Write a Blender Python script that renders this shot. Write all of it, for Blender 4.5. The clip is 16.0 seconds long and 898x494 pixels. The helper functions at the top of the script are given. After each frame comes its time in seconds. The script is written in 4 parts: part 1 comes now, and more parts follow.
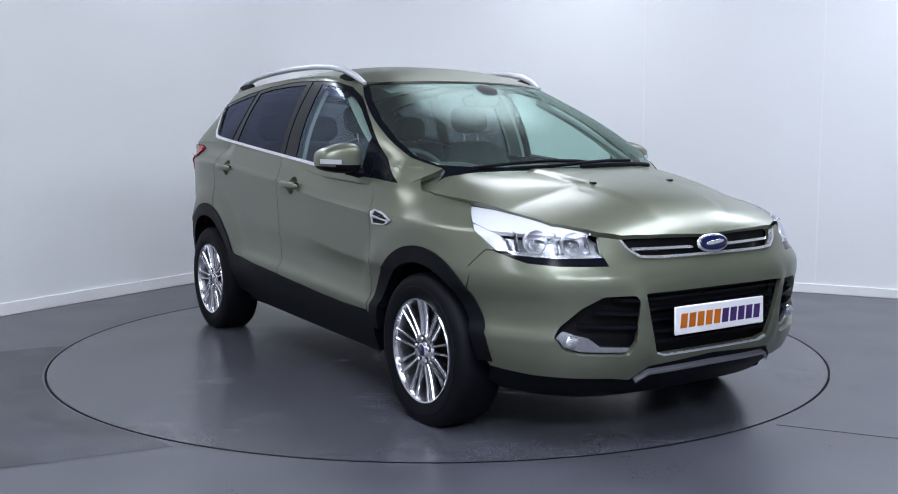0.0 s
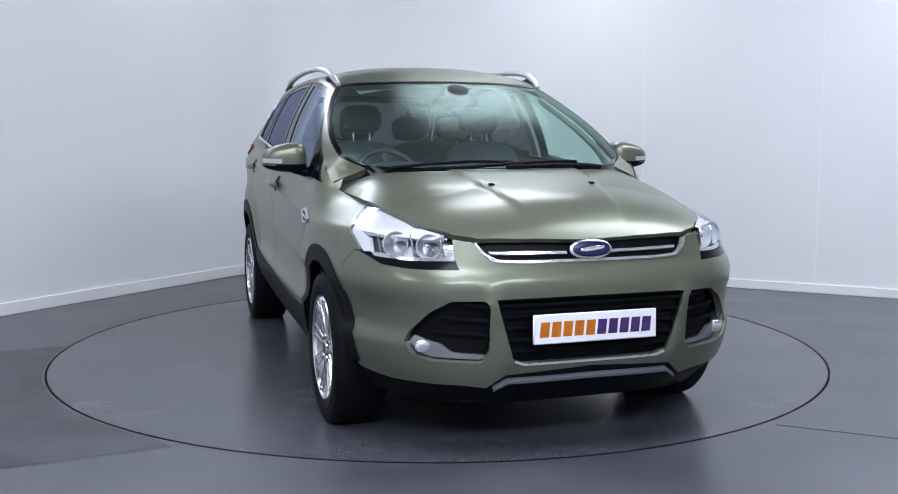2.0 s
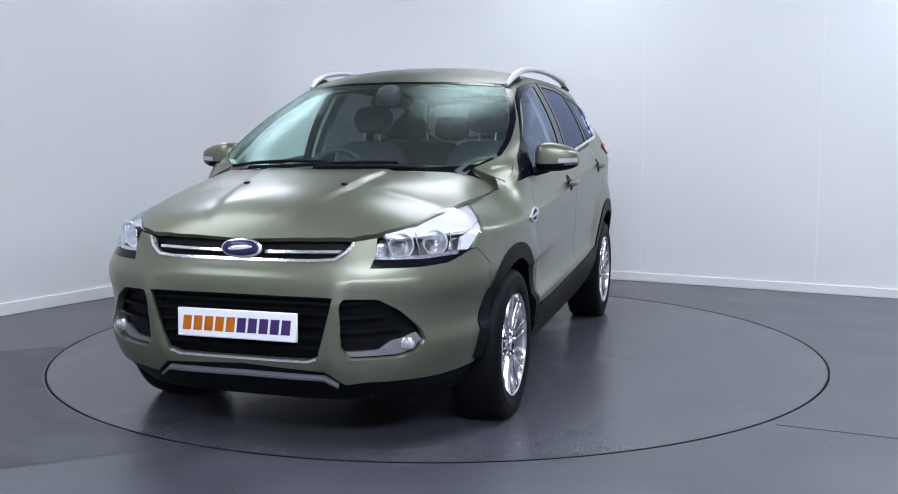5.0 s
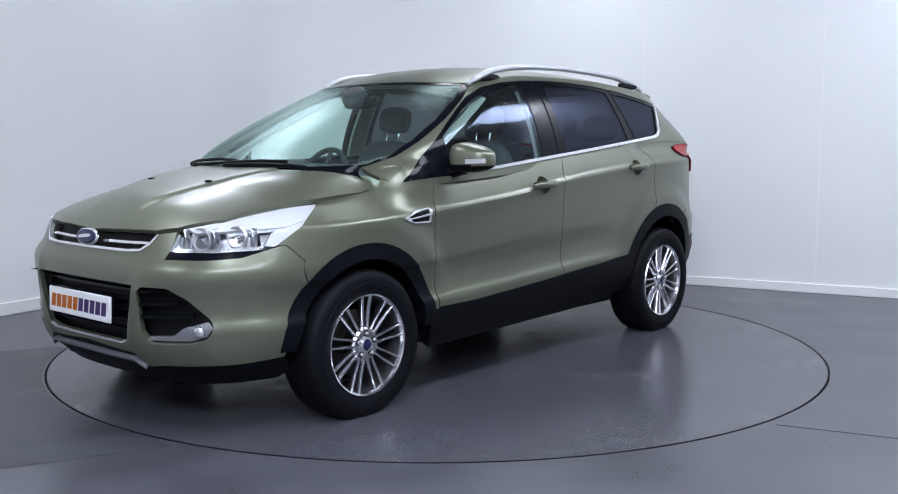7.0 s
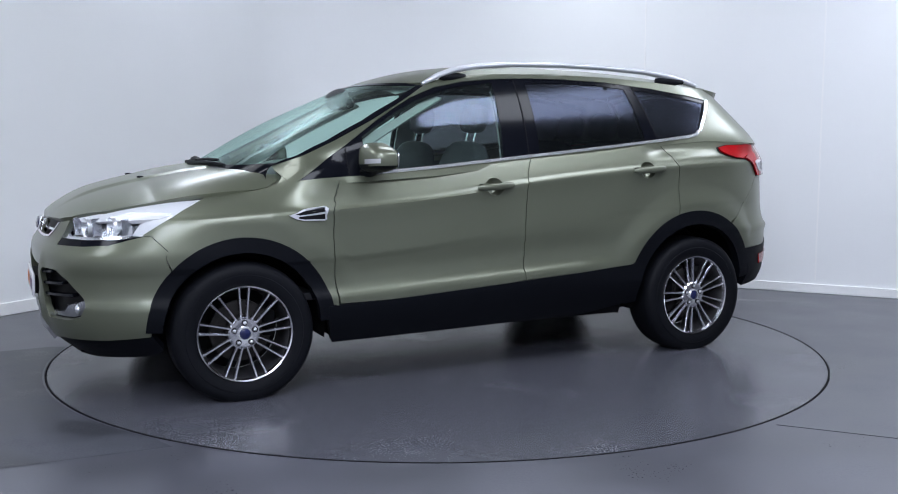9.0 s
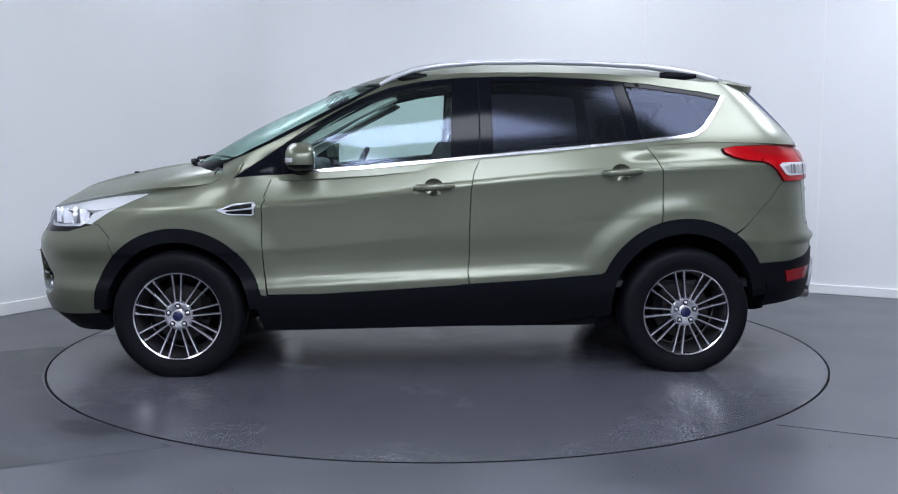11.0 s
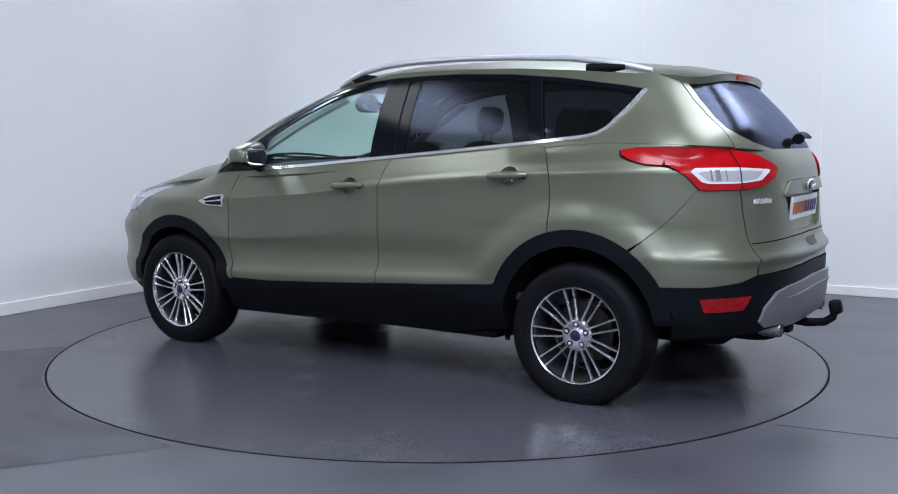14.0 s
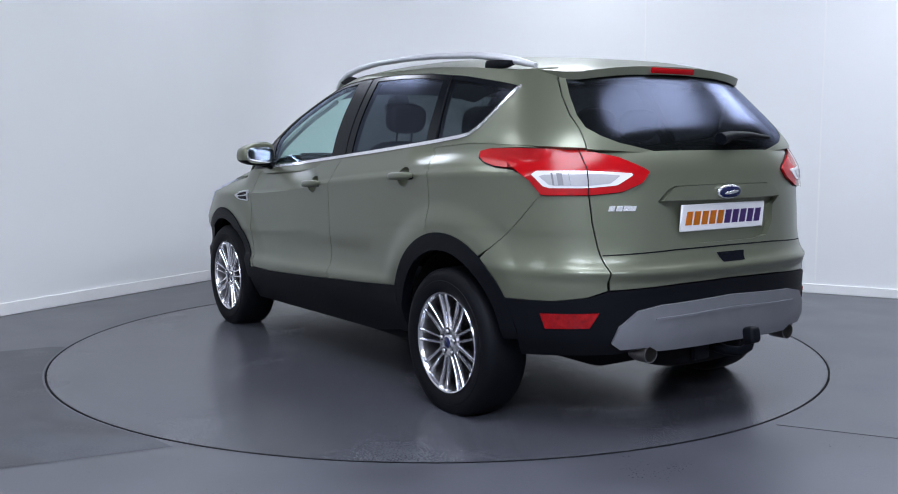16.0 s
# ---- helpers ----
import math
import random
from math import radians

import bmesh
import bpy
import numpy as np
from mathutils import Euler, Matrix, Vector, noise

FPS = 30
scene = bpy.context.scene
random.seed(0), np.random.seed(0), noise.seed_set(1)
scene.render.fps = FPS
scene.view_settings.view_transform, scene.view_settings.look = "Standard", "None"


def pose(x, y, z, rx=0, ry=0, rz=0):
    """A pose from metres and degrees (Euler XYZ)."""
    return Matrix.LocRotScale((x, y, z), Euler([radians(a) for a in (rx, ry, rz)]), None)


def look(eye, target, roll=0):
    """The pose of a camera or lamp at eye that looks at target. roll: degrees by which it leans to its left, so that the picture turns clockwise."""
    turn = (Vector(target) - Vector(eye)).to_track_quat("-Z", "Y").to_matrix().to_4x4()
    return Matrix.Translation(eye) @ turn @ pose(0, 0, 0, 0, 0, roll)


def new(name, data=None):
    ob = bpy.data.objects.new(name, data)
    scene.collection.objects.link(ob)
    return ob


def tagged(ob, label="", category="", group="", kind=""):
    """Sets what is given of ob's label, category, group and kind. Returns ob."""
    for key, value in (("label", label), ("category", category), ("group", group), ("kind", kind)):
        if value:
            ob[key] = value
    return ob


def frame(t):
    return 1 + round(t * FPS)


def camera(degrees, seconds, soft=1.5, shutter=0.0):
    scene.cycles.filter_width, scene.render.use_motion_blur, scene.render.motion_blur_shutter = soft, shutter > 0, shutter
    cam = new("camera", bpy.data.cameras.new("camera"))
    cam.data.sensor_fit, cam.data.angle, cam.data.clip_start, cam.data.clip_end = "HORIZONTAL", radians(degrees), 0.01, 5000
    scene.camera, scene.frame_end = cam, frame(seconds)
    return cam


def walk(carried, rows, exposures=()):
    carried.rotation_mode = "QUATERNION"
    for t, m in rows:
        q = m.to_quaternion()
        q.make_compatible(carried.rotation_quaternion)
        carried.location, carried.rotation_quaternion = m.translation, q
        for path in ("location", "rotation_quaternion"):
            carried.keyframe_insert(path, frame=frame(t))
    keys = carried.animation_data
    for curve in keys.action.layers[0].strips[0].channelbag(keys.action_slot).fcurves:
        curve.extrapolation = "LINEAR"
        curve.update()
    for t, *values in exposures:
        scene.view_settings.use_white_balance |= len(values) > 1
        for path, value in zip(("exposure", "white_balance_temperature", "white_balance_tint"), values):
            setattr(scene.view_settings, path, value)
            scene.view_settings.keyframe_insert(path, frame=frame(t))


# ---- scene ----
# Camera on a tripod; the turntable's axis is the world's origin.
cam = camera(49.28, 16.0, soft=1.0)
EYE = (0.0, -5.923, 1.252)
AIM = (EYE[0] + 0.010559, EYE[1] + 0.993832, EYE[2] - 0.110394)
walk(cam, [(0, look(EYE, AIM, -0.067)), (16, look(EYE, AIM, -0.067))])
scene.view_settings.exposure = 0.49

# ---------------------------------------------------------------- light
world = bpy.data.worlds.new("world")
scene.world = world
world.use_nodes = True
world.node_tree.nodes["Background"].inputs[0].default_value = (0.75, 0.85, 1.0, 1)
world.node_tree.nodes["Background"].inputs[1].default_value = 0.05

CEILING = 3.6
# place (x, y), length, breadth, turn, watts: the ceiling panels, the last one an added fill
PANELS = ((0.0, -3.6, 2.4, 1.2, 40, 54), (2.5, -1.2, 2.2, 1.1, 48, 32), (4.0, 0.9, 1.6, 0.9, 60, 30), (-2.3, 2.4, 1.8, 0.9, 59, 33), (0.6, 1.6, 1.8, 1.0, 40, 11), (-2.6, -1.2, 2.0, 1.1, 59, 5),
          # the last panel is unseen, added to brighten the far west wall and car's flank
          (-0.6, -7.0, 2.4, 1.2, 31, 135), (2.2, -6.6, 2.4, 1.2, 31, 115), (-4.5, -4.7, 2.0, 1.1, 59, 32))
for px, py, pl, pb, turn, watts in PANELS:
    lamp = bpy.data.lights.new("panel_light", "AREA")
    lamp.shape, lamp.size, lamp.size_y, lamp.energy, lamp.color = "RECTANGLE", pl, pb, watts, (0.74, 0.806, 1.0)
    new("panel_light", lamp).matrix_world = pose(px, py, CEILING - 0.09, 0, 0, turn)


# ---------------------------------------------------------------- materials
def mat(name, colour, rough=0.5, metal=0.0, coat=0.0, vary=0.0, scale=6.0, bump=0.0, grain=60.0, emit=0.0, rvary=0.0, spec=0.5, spread=0.2):
    """Principled surface with stains (scale) and grain at real size."""
    m = bpy.data.materials.new(name)
    m.use_nodes = True
    nt = m.node_tree
    b = nt.nodes["Principled BSDF"]
    b.inputs["Base Color"].default_value = (*colour, 1)
    b.inputs["Roughness"].default_value, b.inputs["Metallic"].default_value = rough, metal
    b.inputs["Specular IOR Level"].default_value = spec
    b.inputs["Coat Weight"].default_value, b.inputs["Coat Roughness"].default_value = coat, 0.2
    if emit:
        b.inputs["Emission Color"].default_value, b.inputs["Emission Strength"].default_value = (*colour, 1), emit
    if vary or bump or rvary:
        at = nt.nodes.new("ShaderNodeTexCoord")
        wide, fine = nt.nodes.new("ShaderNodeTexNoise"), nt.nodes.new("ShaderNodeTexNoise")
        wide.inputs["Scale"].default_value, wide.inputs["Detail"].default_value = scale, 5
        fine.inputs["Scale"].default_value, fine.inputs["Detail"].default_value = grain, 3
        for n in (wide, fine):
            nt.links.new(at.outputs["Object"], n.inputs["Vector"])
        both = nt.nodes.new("ShaderNodeMix")
        both.inputs["Factor"].default_value = 0.35
        nt.links.new(wide.outputs["Fac"], both.inputs["A"])
        nt.links.new(fine.outputs["Fac"], both.inputs["B"])
        if vary:
            hue = nt.nodes.new("ShaderNodeMapRange")
            hue.inputs["From Min"].default_value, hue.inputs["From Max"].default_value = 0.5 - spread, 0.5 + spread
            hue.inputs["To Min"].default_value, hue.inputs["To Max"].default_value = 1 - vary, 1 + vary
            nt.links.new(both.outputs["Result"], hue.inputs["Value"])
            tint = nt.nodes.new("ShaderNodeMix")
            tint.data_type, tint.blend_type = "RGBA", "MULTIPLY"
            tint.inputs["Factor"].default_value = 1
            tint.inputs["A"].default_value = (*colour, 1)
            nt.links.new(hue.outputs["Result"], tint.inputs["B"])
            nt.links.new(tint.outputs["Result"], b.inputs["Base Color"])
        if rvary:
            r = nt.nodes.new("ShaderNodeMapRange")
            r.inputs["From Min"].default_value, r.inputs["From Max"].default_value = 0.3, 0.7
            r.inputs["To Min"].default_value, r.inputs["To Max"].default_value = rough - rvary, rough + rvary
            nt.links.new(both.outputs["Result"], r.inputs["Value"])
            nt.links.new(r.outputs["Result"], b.inputs["Roughness"])
        if bump:
            bp = nt.nodes.new("ShaderNodeBump")
            bp.inputs["Strength"].default_value, bp.inputs["Distance"].default_value = bump, 0.002
            nt.links.new(fine.outputs["Fac"], bp.inputs["Height"])
            nt.links.new(bp.outputs["Normal"], b.inputs["Normal"])
    return m


def glass(name, tint, ior=1.5, rough=0.0, film=0.0, sheen=(0.78, 0.85, 1.0)):
    """A thin pane: tinted see-through with a Fresnel gloss and a film of pale colour for reflected haze."""
    m = bpy.data.materials.new(name)
    m.use_nodes = True
    nt = m.node_tree
    nt.nodes.remove(nt.nodes["Principled BSDF"])
    clear, gloss, mix, edge, power, fres = (nt.nodes.new("ShaderNode" + k) for k in ("BsdfTransparent", "BsdfGlossy", "MixShader", "LayerWeight", "Math", "Math"))
    # Schlick's curve on the slant of the view, alike from both sides of the pane
    edge.inputs["Blend"].default_value = 0.5
    power.operation, fres.operation = "POWER", "MULTIPLY_ADD"
    power.inputs[1].default_value = 5.0
    face = ((ior - 1) / (ior + 1)) ** 2 * 1.1
    fres.inputs[1].default_value, fres.inputs[2].default_value = 1 - face, face
    nt.links.new(edge.outputs["Facing"], power.inputs[0])
    nt.links.new(power.outputs[0], fres.inputs[0])
    clear.inputs["Color"].default_value = (*tint, 1)
    gloss.inputs["Roughness"].default_value = rough
    gloss.inputs["Color"].default_value = (*sheen, 1)
    nt.links.new(fres.outputs[0], mix.inputs[0])
    # diffuse colour mixed in to imitate the haze of reflected light
    haze, hazed = nt.nodes.new("ShaderNodeBsdfDiffuse"), nt.nodes.new("ShaderNodeMixShader")
    haze.inputs["Color"].default_value = (0.62, 0.72, 0.70, 1)
    hazed.inputs[0].default_value = film
    nt.links.new(clear.outputs[0], hazed.inputs[1])
    nt.links.new(haze.outputs[0], hazed.inputs[2])
    nt.links.new(hazed.outputs[0], mix.inputs[1])
    nt.links.new(gloss.outputs[0], mix.inputs[2])
    nt.links.new(mix.outputs[0], nt.nodes["Material Output"].inputs["Surface"])
    return m


PAINT = mat("olive_paint", (0.139, 0.150, 0.106), 0.36, 0.5, 0.45, 0.05, 3.0, 0.0, 900.0)
PAINT.node_tree.nodes["Principled BSDF"].inputs["Coat Roughness"].default_value = 0.17
WHITE_WALL = mat("white_wall", (0.78, 0.79, 0.8), 0.55, 0, 0, 0.02, 1.2, 0.08, 220)
SKIRTING = mat("skirting_paint", (0.82, 0.82, 0.82), 0.35, 0, 0, 0.03, 4)
# walls out of view: their greys set how much light bounces onto the car
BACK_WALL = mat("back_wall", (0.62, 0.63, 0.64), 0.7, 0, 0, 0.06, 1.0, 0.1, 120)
FILL_WALL = mat("fill_wall", (0.62, 0.62, 0.63), 0.7, 0, 0, 0.06, 1.0, 0.1, 120)
CEILING_PAINT = mat("ceiling_paint", (0.10, 0.10, 0.11), 0.7, 0, 0, 0.04, 1.0)
VINYL = mat("grey_vinyl", (0.067, 0.068, 0.083), 0.34, 0, 0, 0.16, 1.6, 0.03, 90, 0, 0.1, spread=0.06)
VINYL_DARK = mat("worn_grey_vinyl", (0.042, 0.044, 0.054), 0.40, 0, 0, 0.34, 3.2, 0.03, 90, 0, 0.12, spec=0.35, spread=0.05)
DISC = mat("turntable_vinyl", (0.068, 0.0695, 0.084), 0.25, 0, 0, 0.08, 1.3, 0.0, 120, 0, 0.05)
GAP = mat("black_gap", (0.005, 0.005, 0.007), 0.7, spec=0.1)
PLASTIC = mat("black_plastic", (0.0032, 0.0038, 0.006), 0.5, 0, 0, 0.1, 9, 0.3, 500, spec=0.11)
GLOSS_BLACK = mat("gloss_black", (0.005, 0.0056, 0.0085), 0.13, 0, 0, 0.1, 9, spec=0.13)
GRILLE = mat("grille_black", (0.004, 0.004, 0.005), 0.5, 0, 0, 0.1, 20, spec=0.15)
RUBBER = mat("tyre_rubber", (0.0035, 0.004, 0.006), 0.6, 0, 0, 0.15, 14, 0.3, 300, spec=0.12)
UNDERSIDE = mat("underside_black", (0.005, 0.005, 0.006), 0.85, 0, 0, 0.2, 8, spec=0.1)
CHROME = mat("chrome", (0.84, 0.85, 0.87), 0.16, 0.75)
ALLOY = mat("alloy_silver", (0.66, 0.66, 0.69), 0.2, 1.0, 0.15, 0.05, 30)
SATIN = mat("satin_aluminium", (0.60, 0.61, 0.65), 0.34, 0.45, 0, 0.03, 25)
SKID = mat("silver_plastic", (0.19, 0.194, 0.215), 0.45, 0.4, 0, 0.06, 12, 0.1, 400)
STEEL = mat("worn_steel", (0.35, 0.34, 0.33), 0.35, 1.0, 0, 0.2, 30)
DISC_STEEL = mat("brake_steel", (0.03, 0.028, 0.027), 0.5, 0.7, 0, 0.3, 20)
RED_LENS = mat("red_lens", (0.36, 0.003, 0.006), 0.2, 0, 0.2, 0.12, 25, spec=0.25)
WHITE_LENS = mat("clear_white_lens", (0.72, 0.72, 0.74), 0.15, 0.0, 0.4, 0.02, 60)
LAMP_GREY = mat("lamp_housing", (0.5, 0.51, 0.53), 0.22, 0.85, 0, 0.03, 25)
LENS_GREY = mat("frosted_lens", (0.40, 0.40, 0.42), 0.25, 0.0, 0.3, 0.04, 80)
PLATE_WHITE = mat("plate_white", (0.78, 0.78, 0.8), 0.3, 0, 0.2, 0.02, 20)
ORANGE = mat("sign_orange", (0.78, 0.26, 0.02), 0.4)
PURPLE = mat("sign_purple", (0.10, 0.05, 0.22), 0.4)
BLUE = mat("badge_blue", (0.008, 0.012, 0.06), 0.25, 0, 0.2, 0.05, 40)
DARK_RED = mat("dark_red_lens", (0.22, 0.002, 0.004), 0.25, 0, 0.4, 0.35, 40, spec=0.3)
# rim metal darkened to paint in the shade behind the spokes
BARREL = mat("shaded_rim_barrel", (0.22, 0.22, 0.235), 0.3, 0.9, 0, 0.15, 25)
CLOTH = mat("dark_seat_cloth", (0.04, 0.042, 0.048), 0.85, 0, 0, 0.2, 25, 0.4, 400)
TRIM = mat("dark_interior_trim", (0.045, 0.047, 0.052), 0.6, 0, 0, 0.12, 14, 0.2, 300)
PALE_TRIM = mat("pale_pillar_trim", (0.36, 0.37, 0.36), 0.8, 0, 0, 0.05, 14)
SCREEN = glass("windscreen_glass", (0.72, 0.90, 0.84), 1.36, 0.24, 0.03, (0.48, 0.62, 0.58))
CLEAR = glass("green_tinted_glass", (0.74, 0.88, 0.83), 1.5, 0.08, 0.012, (0.66, 0.76, 1.0))
PRIVACY = glass("privacy_glass", (0.10, 0.105, 0.12), 1.5, 0.17, 0.006, (0.40, 0.45, 0.64))
BULB_GREY = mat("bulb_grey", (0.34, 0.34, 0.36), 0.2, 0.6, 0, 0.06, 60)
REFLECTOR = mat("lamp_reflector", (0.88, 0.88, 0.9), 0.3, 0.8)
LENS = glass("clear_lens", (0.93, 0.94, 0.95), 1.45)
MIRROR = mat("mirror_glass", (0.8, 0.82, 0.84), 0.02, 1.0)
GLOW = mat("panel_glow", (0.9, 0.95, 1.0), 0.5, 0, 0, 0, 1, 0, 1, 4.0)
import functools
from mathutils.geometry import delaunay_2d_cdt

# ---------------------------------------------------------------- body surfaces
# Car space: x forward, y left, z up, origin on the ground midway between the axles.
def lut(v, *pairs):
    return float(np.interp(v, pairs[0::2], pairs[1::2]))


def sstep(a, b, v):
    u = min(max((v - a) / (b - a), 0.0), 1.0)
    return u * u * (3 - 2 * u)


SLOPES = {}


def soft_lut(v, *pairs):
    """A smooth (monotone cubic) curve through the pairs."""
    xs, ys = pairs[0::2], pairs[1::2]
    m = SLOPES.get(pairs)
    if m is None:
        d = [(ys[i + 1] - ys[i]) / (xs[i + 1] - xs[i]) for i in range(len(xs) - 1)]
        m = [d[0]] + [0 if p * q <= 0 else 2 * p * q / (p + q) for p, q in zip(d, d[1:])] + [d[-1]]
        SLOPES[pairs] = m
    v = min(max(v, xs[0]), xs[-1])
    i = 0
    while i < len(xs) - 2 and v > xs[i + 1]:
        i += 1
    h = xs[i + 1] - xs[i]
    t = (v - xs[i]) / h
    return (2*t**3 - 3*t**2 + 1) * ys[i] + (t**3 - 2*t**2 + t) * h * m[i] + (-2*t**3 + 3*t**2) * ys[i + 1] + (t**3 - t**2) * h * m[i + 1]


def crease_z(x):
    return soft_lut(x, -2.3, 1.13, -1.53, 1.11, -0.88, 1.077, -0.19, 1.018, 0.32, 0.953, 0.89, 0.91, 1.3, 0.9, 2.2, 0.86)


def low_width(x, z):
    """Half the body's width below the windows."""
    c = crease_z(x)
    k = z - c
    if k > -0.25:
        y = soft_lut(k, -0.25, 0.895, -0.1, 0.899, -0.03, 0.904, -0.008, 0.907, 0.0, 0.903, 0.008, 0.894, 0.03, 0.884, 0.09, 0.856, 0.14, 0.832, 0.25, 0.78)
    else:
        y = soft_lut(z - lut(x, -0.9, 0.085, 0.9, 0.0), 0.05, 0.76, 0.15, 0.80, 0.25, 0.85, 0.34, 0.888, 0.43, 0.909, 0.472, 0.911, 0.50, 0.894, 0.53, 0.885, 0.58, 0.882, 0.70, 0.894, 0.8, 0.895)
    if k <= -0.25 and z > 0.44:
        y = 0.893 + (y - 0.893) * sstep(-0.95, -0.5, x)
    y -= 0.12 * sstep(1.0, 1.5, x) * (max(0.0, z - 0.86) / 0.13) ** 2
    # fuller shoulder where the wing meets the pillar
    y += 0.036 * sstep(0.70, 0.95, x) * (1 - sstep(1.0, 1.15, x)) * sstep(0.03, 0.2, k)
    # raised brows over the wheels
    for hub in (1.345, -1.345):
        r = math.hypot(x - hub, z - 0.335)
        if r < 0.7:
            y += (0.020 if hub > 0 else 0.024) * (1 - sstep(0.52, 0.65, r)) * sstep(0.42, 0.75, z)
    return y


def low_front(z):
    return soft_lut(z, 0.15, 2.02, 0.22, 2.10, 0.3, 2.18, 0.4, 2.212, 0.55, 2.222, 0.65, 2.225, 0.70, 2.224, 0.722, 2.219, 0.75, 2.201, 0.78, 2.186, 0.82, 2.172, 0.88, 2.15, 0.95, 2.06, 1.05, 1.85, 1.2, 1.5)


def low_rear(z):
    return soft_lut(z, 0.2, -2.08, 0.3, -2.155, 0.45, -2.203, 0.57, -2.208, 0.67, -2.208, 0.695, -2.222, 0.71, -2.227, 0.722, -2.216, 0.75, -2.197, 0.8, -2.185, 1.0, -2.165, 1.12, -2.145, 1.26, -2.07, 1.4, -1.96)


def up_width(x, z):
    y = soft_lut(z, 0.95, 0.90, 1.05, 0.863, 1.146, 0.832, 1.25, 0.803, 1.35, 0.766, 1.45, 0.718, 1.55, 0.660, 1.59, 0.632, 1.615, 0.605, 1.65, 0.545)
    y += 0.02 * sstep(-1.0, -1.4, x) * (1 - sstep(1.18, 1.4, z))
    if x > 0.7 and z < 1.24:
        w = sstep(0.7, 0.92, x) * (1 - sstep(1.12, 1.24, z))
        y += (min(y, low_width(x, z) + 0.004) - y) * w
    return y * (1 - 0.045 * sstep(-0.7, -1.9, x) * sstep(1.15, 1.45, z)) * (1 - 0.02 * sstep(0.3, 1.1, x))


def up_front(z):
    return soft_lut(z, 1.0, 1.56, 1.09, 1.42, 1.147, 1.30, 1.247, 1.127, 1.347, 0.937, 1.432, 0.75, 1.512, 0.565, 1.557, 0.45, 1.6, 0.32, 1.65, 0.1)


def up_rear(z):
    return soft_lut(z, 1.0, -2.15, 1.15, -2.12, 1.258, -2.075, 1.35, -2.008, 1.45, -1.918, 1.52, -1.85, 1.56, -1.81, 1.62, -1.73)


LOW = (low_width, low_front, 1.2, 2.9, low_rear, 1.04, 3.3)
UPP = (up_width, up_front, 0.55, 2.5, up_rear, 0.53, 3.0)


def ring(surf, s, z):
    """A point of the body's outline at height z; s runs 0 to 1 round the nose's half, 1 to 2 along the flank, 2 to 3 round the
    tail; a negative s lies on the right-hand side."""
    width, front, af, nf, rear, ar, nr = surf
    side = -1.0 if s < 0 else 1.0
    s = min(abs(s), 3.0)
    xf, xr = front(z) - af, rear(z) + ar
    if surf is LOW:
        nf = lut(z, 0.70, 3.5, 0.95, nf)  # the bumper is squarer than the nose above it
    if s <= 1:
        a = s * math.pi / 2
        c, d = max(math.cos(a), 0), math.sin(a)
        x = xf + af * c ** (2 / nf)
        y = width(min(x, xf + af * 0.55), z) * d ** (2 / nf)
        if surf is LOW and y < 0.7:
            # upright ribs between the grille and the fog lamps
            x += 0.020 * math.exp(-((y - lut(z, 0.36, 0.355, 0.66, 0.415)) / 0.032) ** 2) * sstep(0.33, 0.42, z) * (1 - sstep(0.62, 0.74, z))
    elif s <= 2:
        x = xf + (xr - xf) * (s - 1)
        y = width(x, z)
    else:
        a = (s - 2) * math.pi / 2
        c, d = math.sin(a), max(math.cos(a), 0)
        x = xr - ar * c ** (2 / nr)
        y = width(max(x, xr - ar * 0.6), z) * d ** (2 / nr)
    if surf is LOW and x < -0.95 and z > crease_z(x) + 0.03:
        # the rear shoulder runs in under the window frame
        w = sstep(0.03, 0.10, z - crease_z(x)) * sstep(-0.95, -1.15, x) * (1 - sstep(-1.80, -1.95, x))
        k = up_rear(z) + 0.53
        q = min(max(0.0, (k - x) / 0.53), 1.0)
        y += (up_width(max(x, k - 0.32), z) * (1 - q ** 3) ** (1 / 3) - 0.004 - y) * w
    return (x, side * y, z)


def s_of_x(surf, x, z):
    """s of the left flank's point at that x."""
    a, b = 0.0, 3.0
    for _ in range(20):
        m = (a + b) / 2
        if ring(surf, m, z)[0] > x:
            a = m
        else:
            b = m
    return (a + b) / 2


def s_of_y(surf, y, z, rear=False):
    """s of the nose's (or tail's) point at that y."""
    a, b = (2.0, 3.0) if rear else (0.0, 1.0)
    for _ in range(20):
        m = (a + b) / 2
        if (ring(surf, m, z)[1] < abs(y)) != rear:
            a = m
        else:
            b = m
    m = (a + b) / 2
    return m if y >= 0 else -m


def roof_z(x, y):
    zc = soft_lut(x, -1.95, 1.55, -1.82, 1.570, -1.65, 1.605, -1.3, 1.645, -0.9, 1.67, -0.5, 1.680, -0.2, 1.676, 0.1, 1.650, 0.3, 1.606, 0.45, 1.558, 0.6, 1.5)
    return zc - 0.068 * (abs(y) / 0.6) ** 2.6


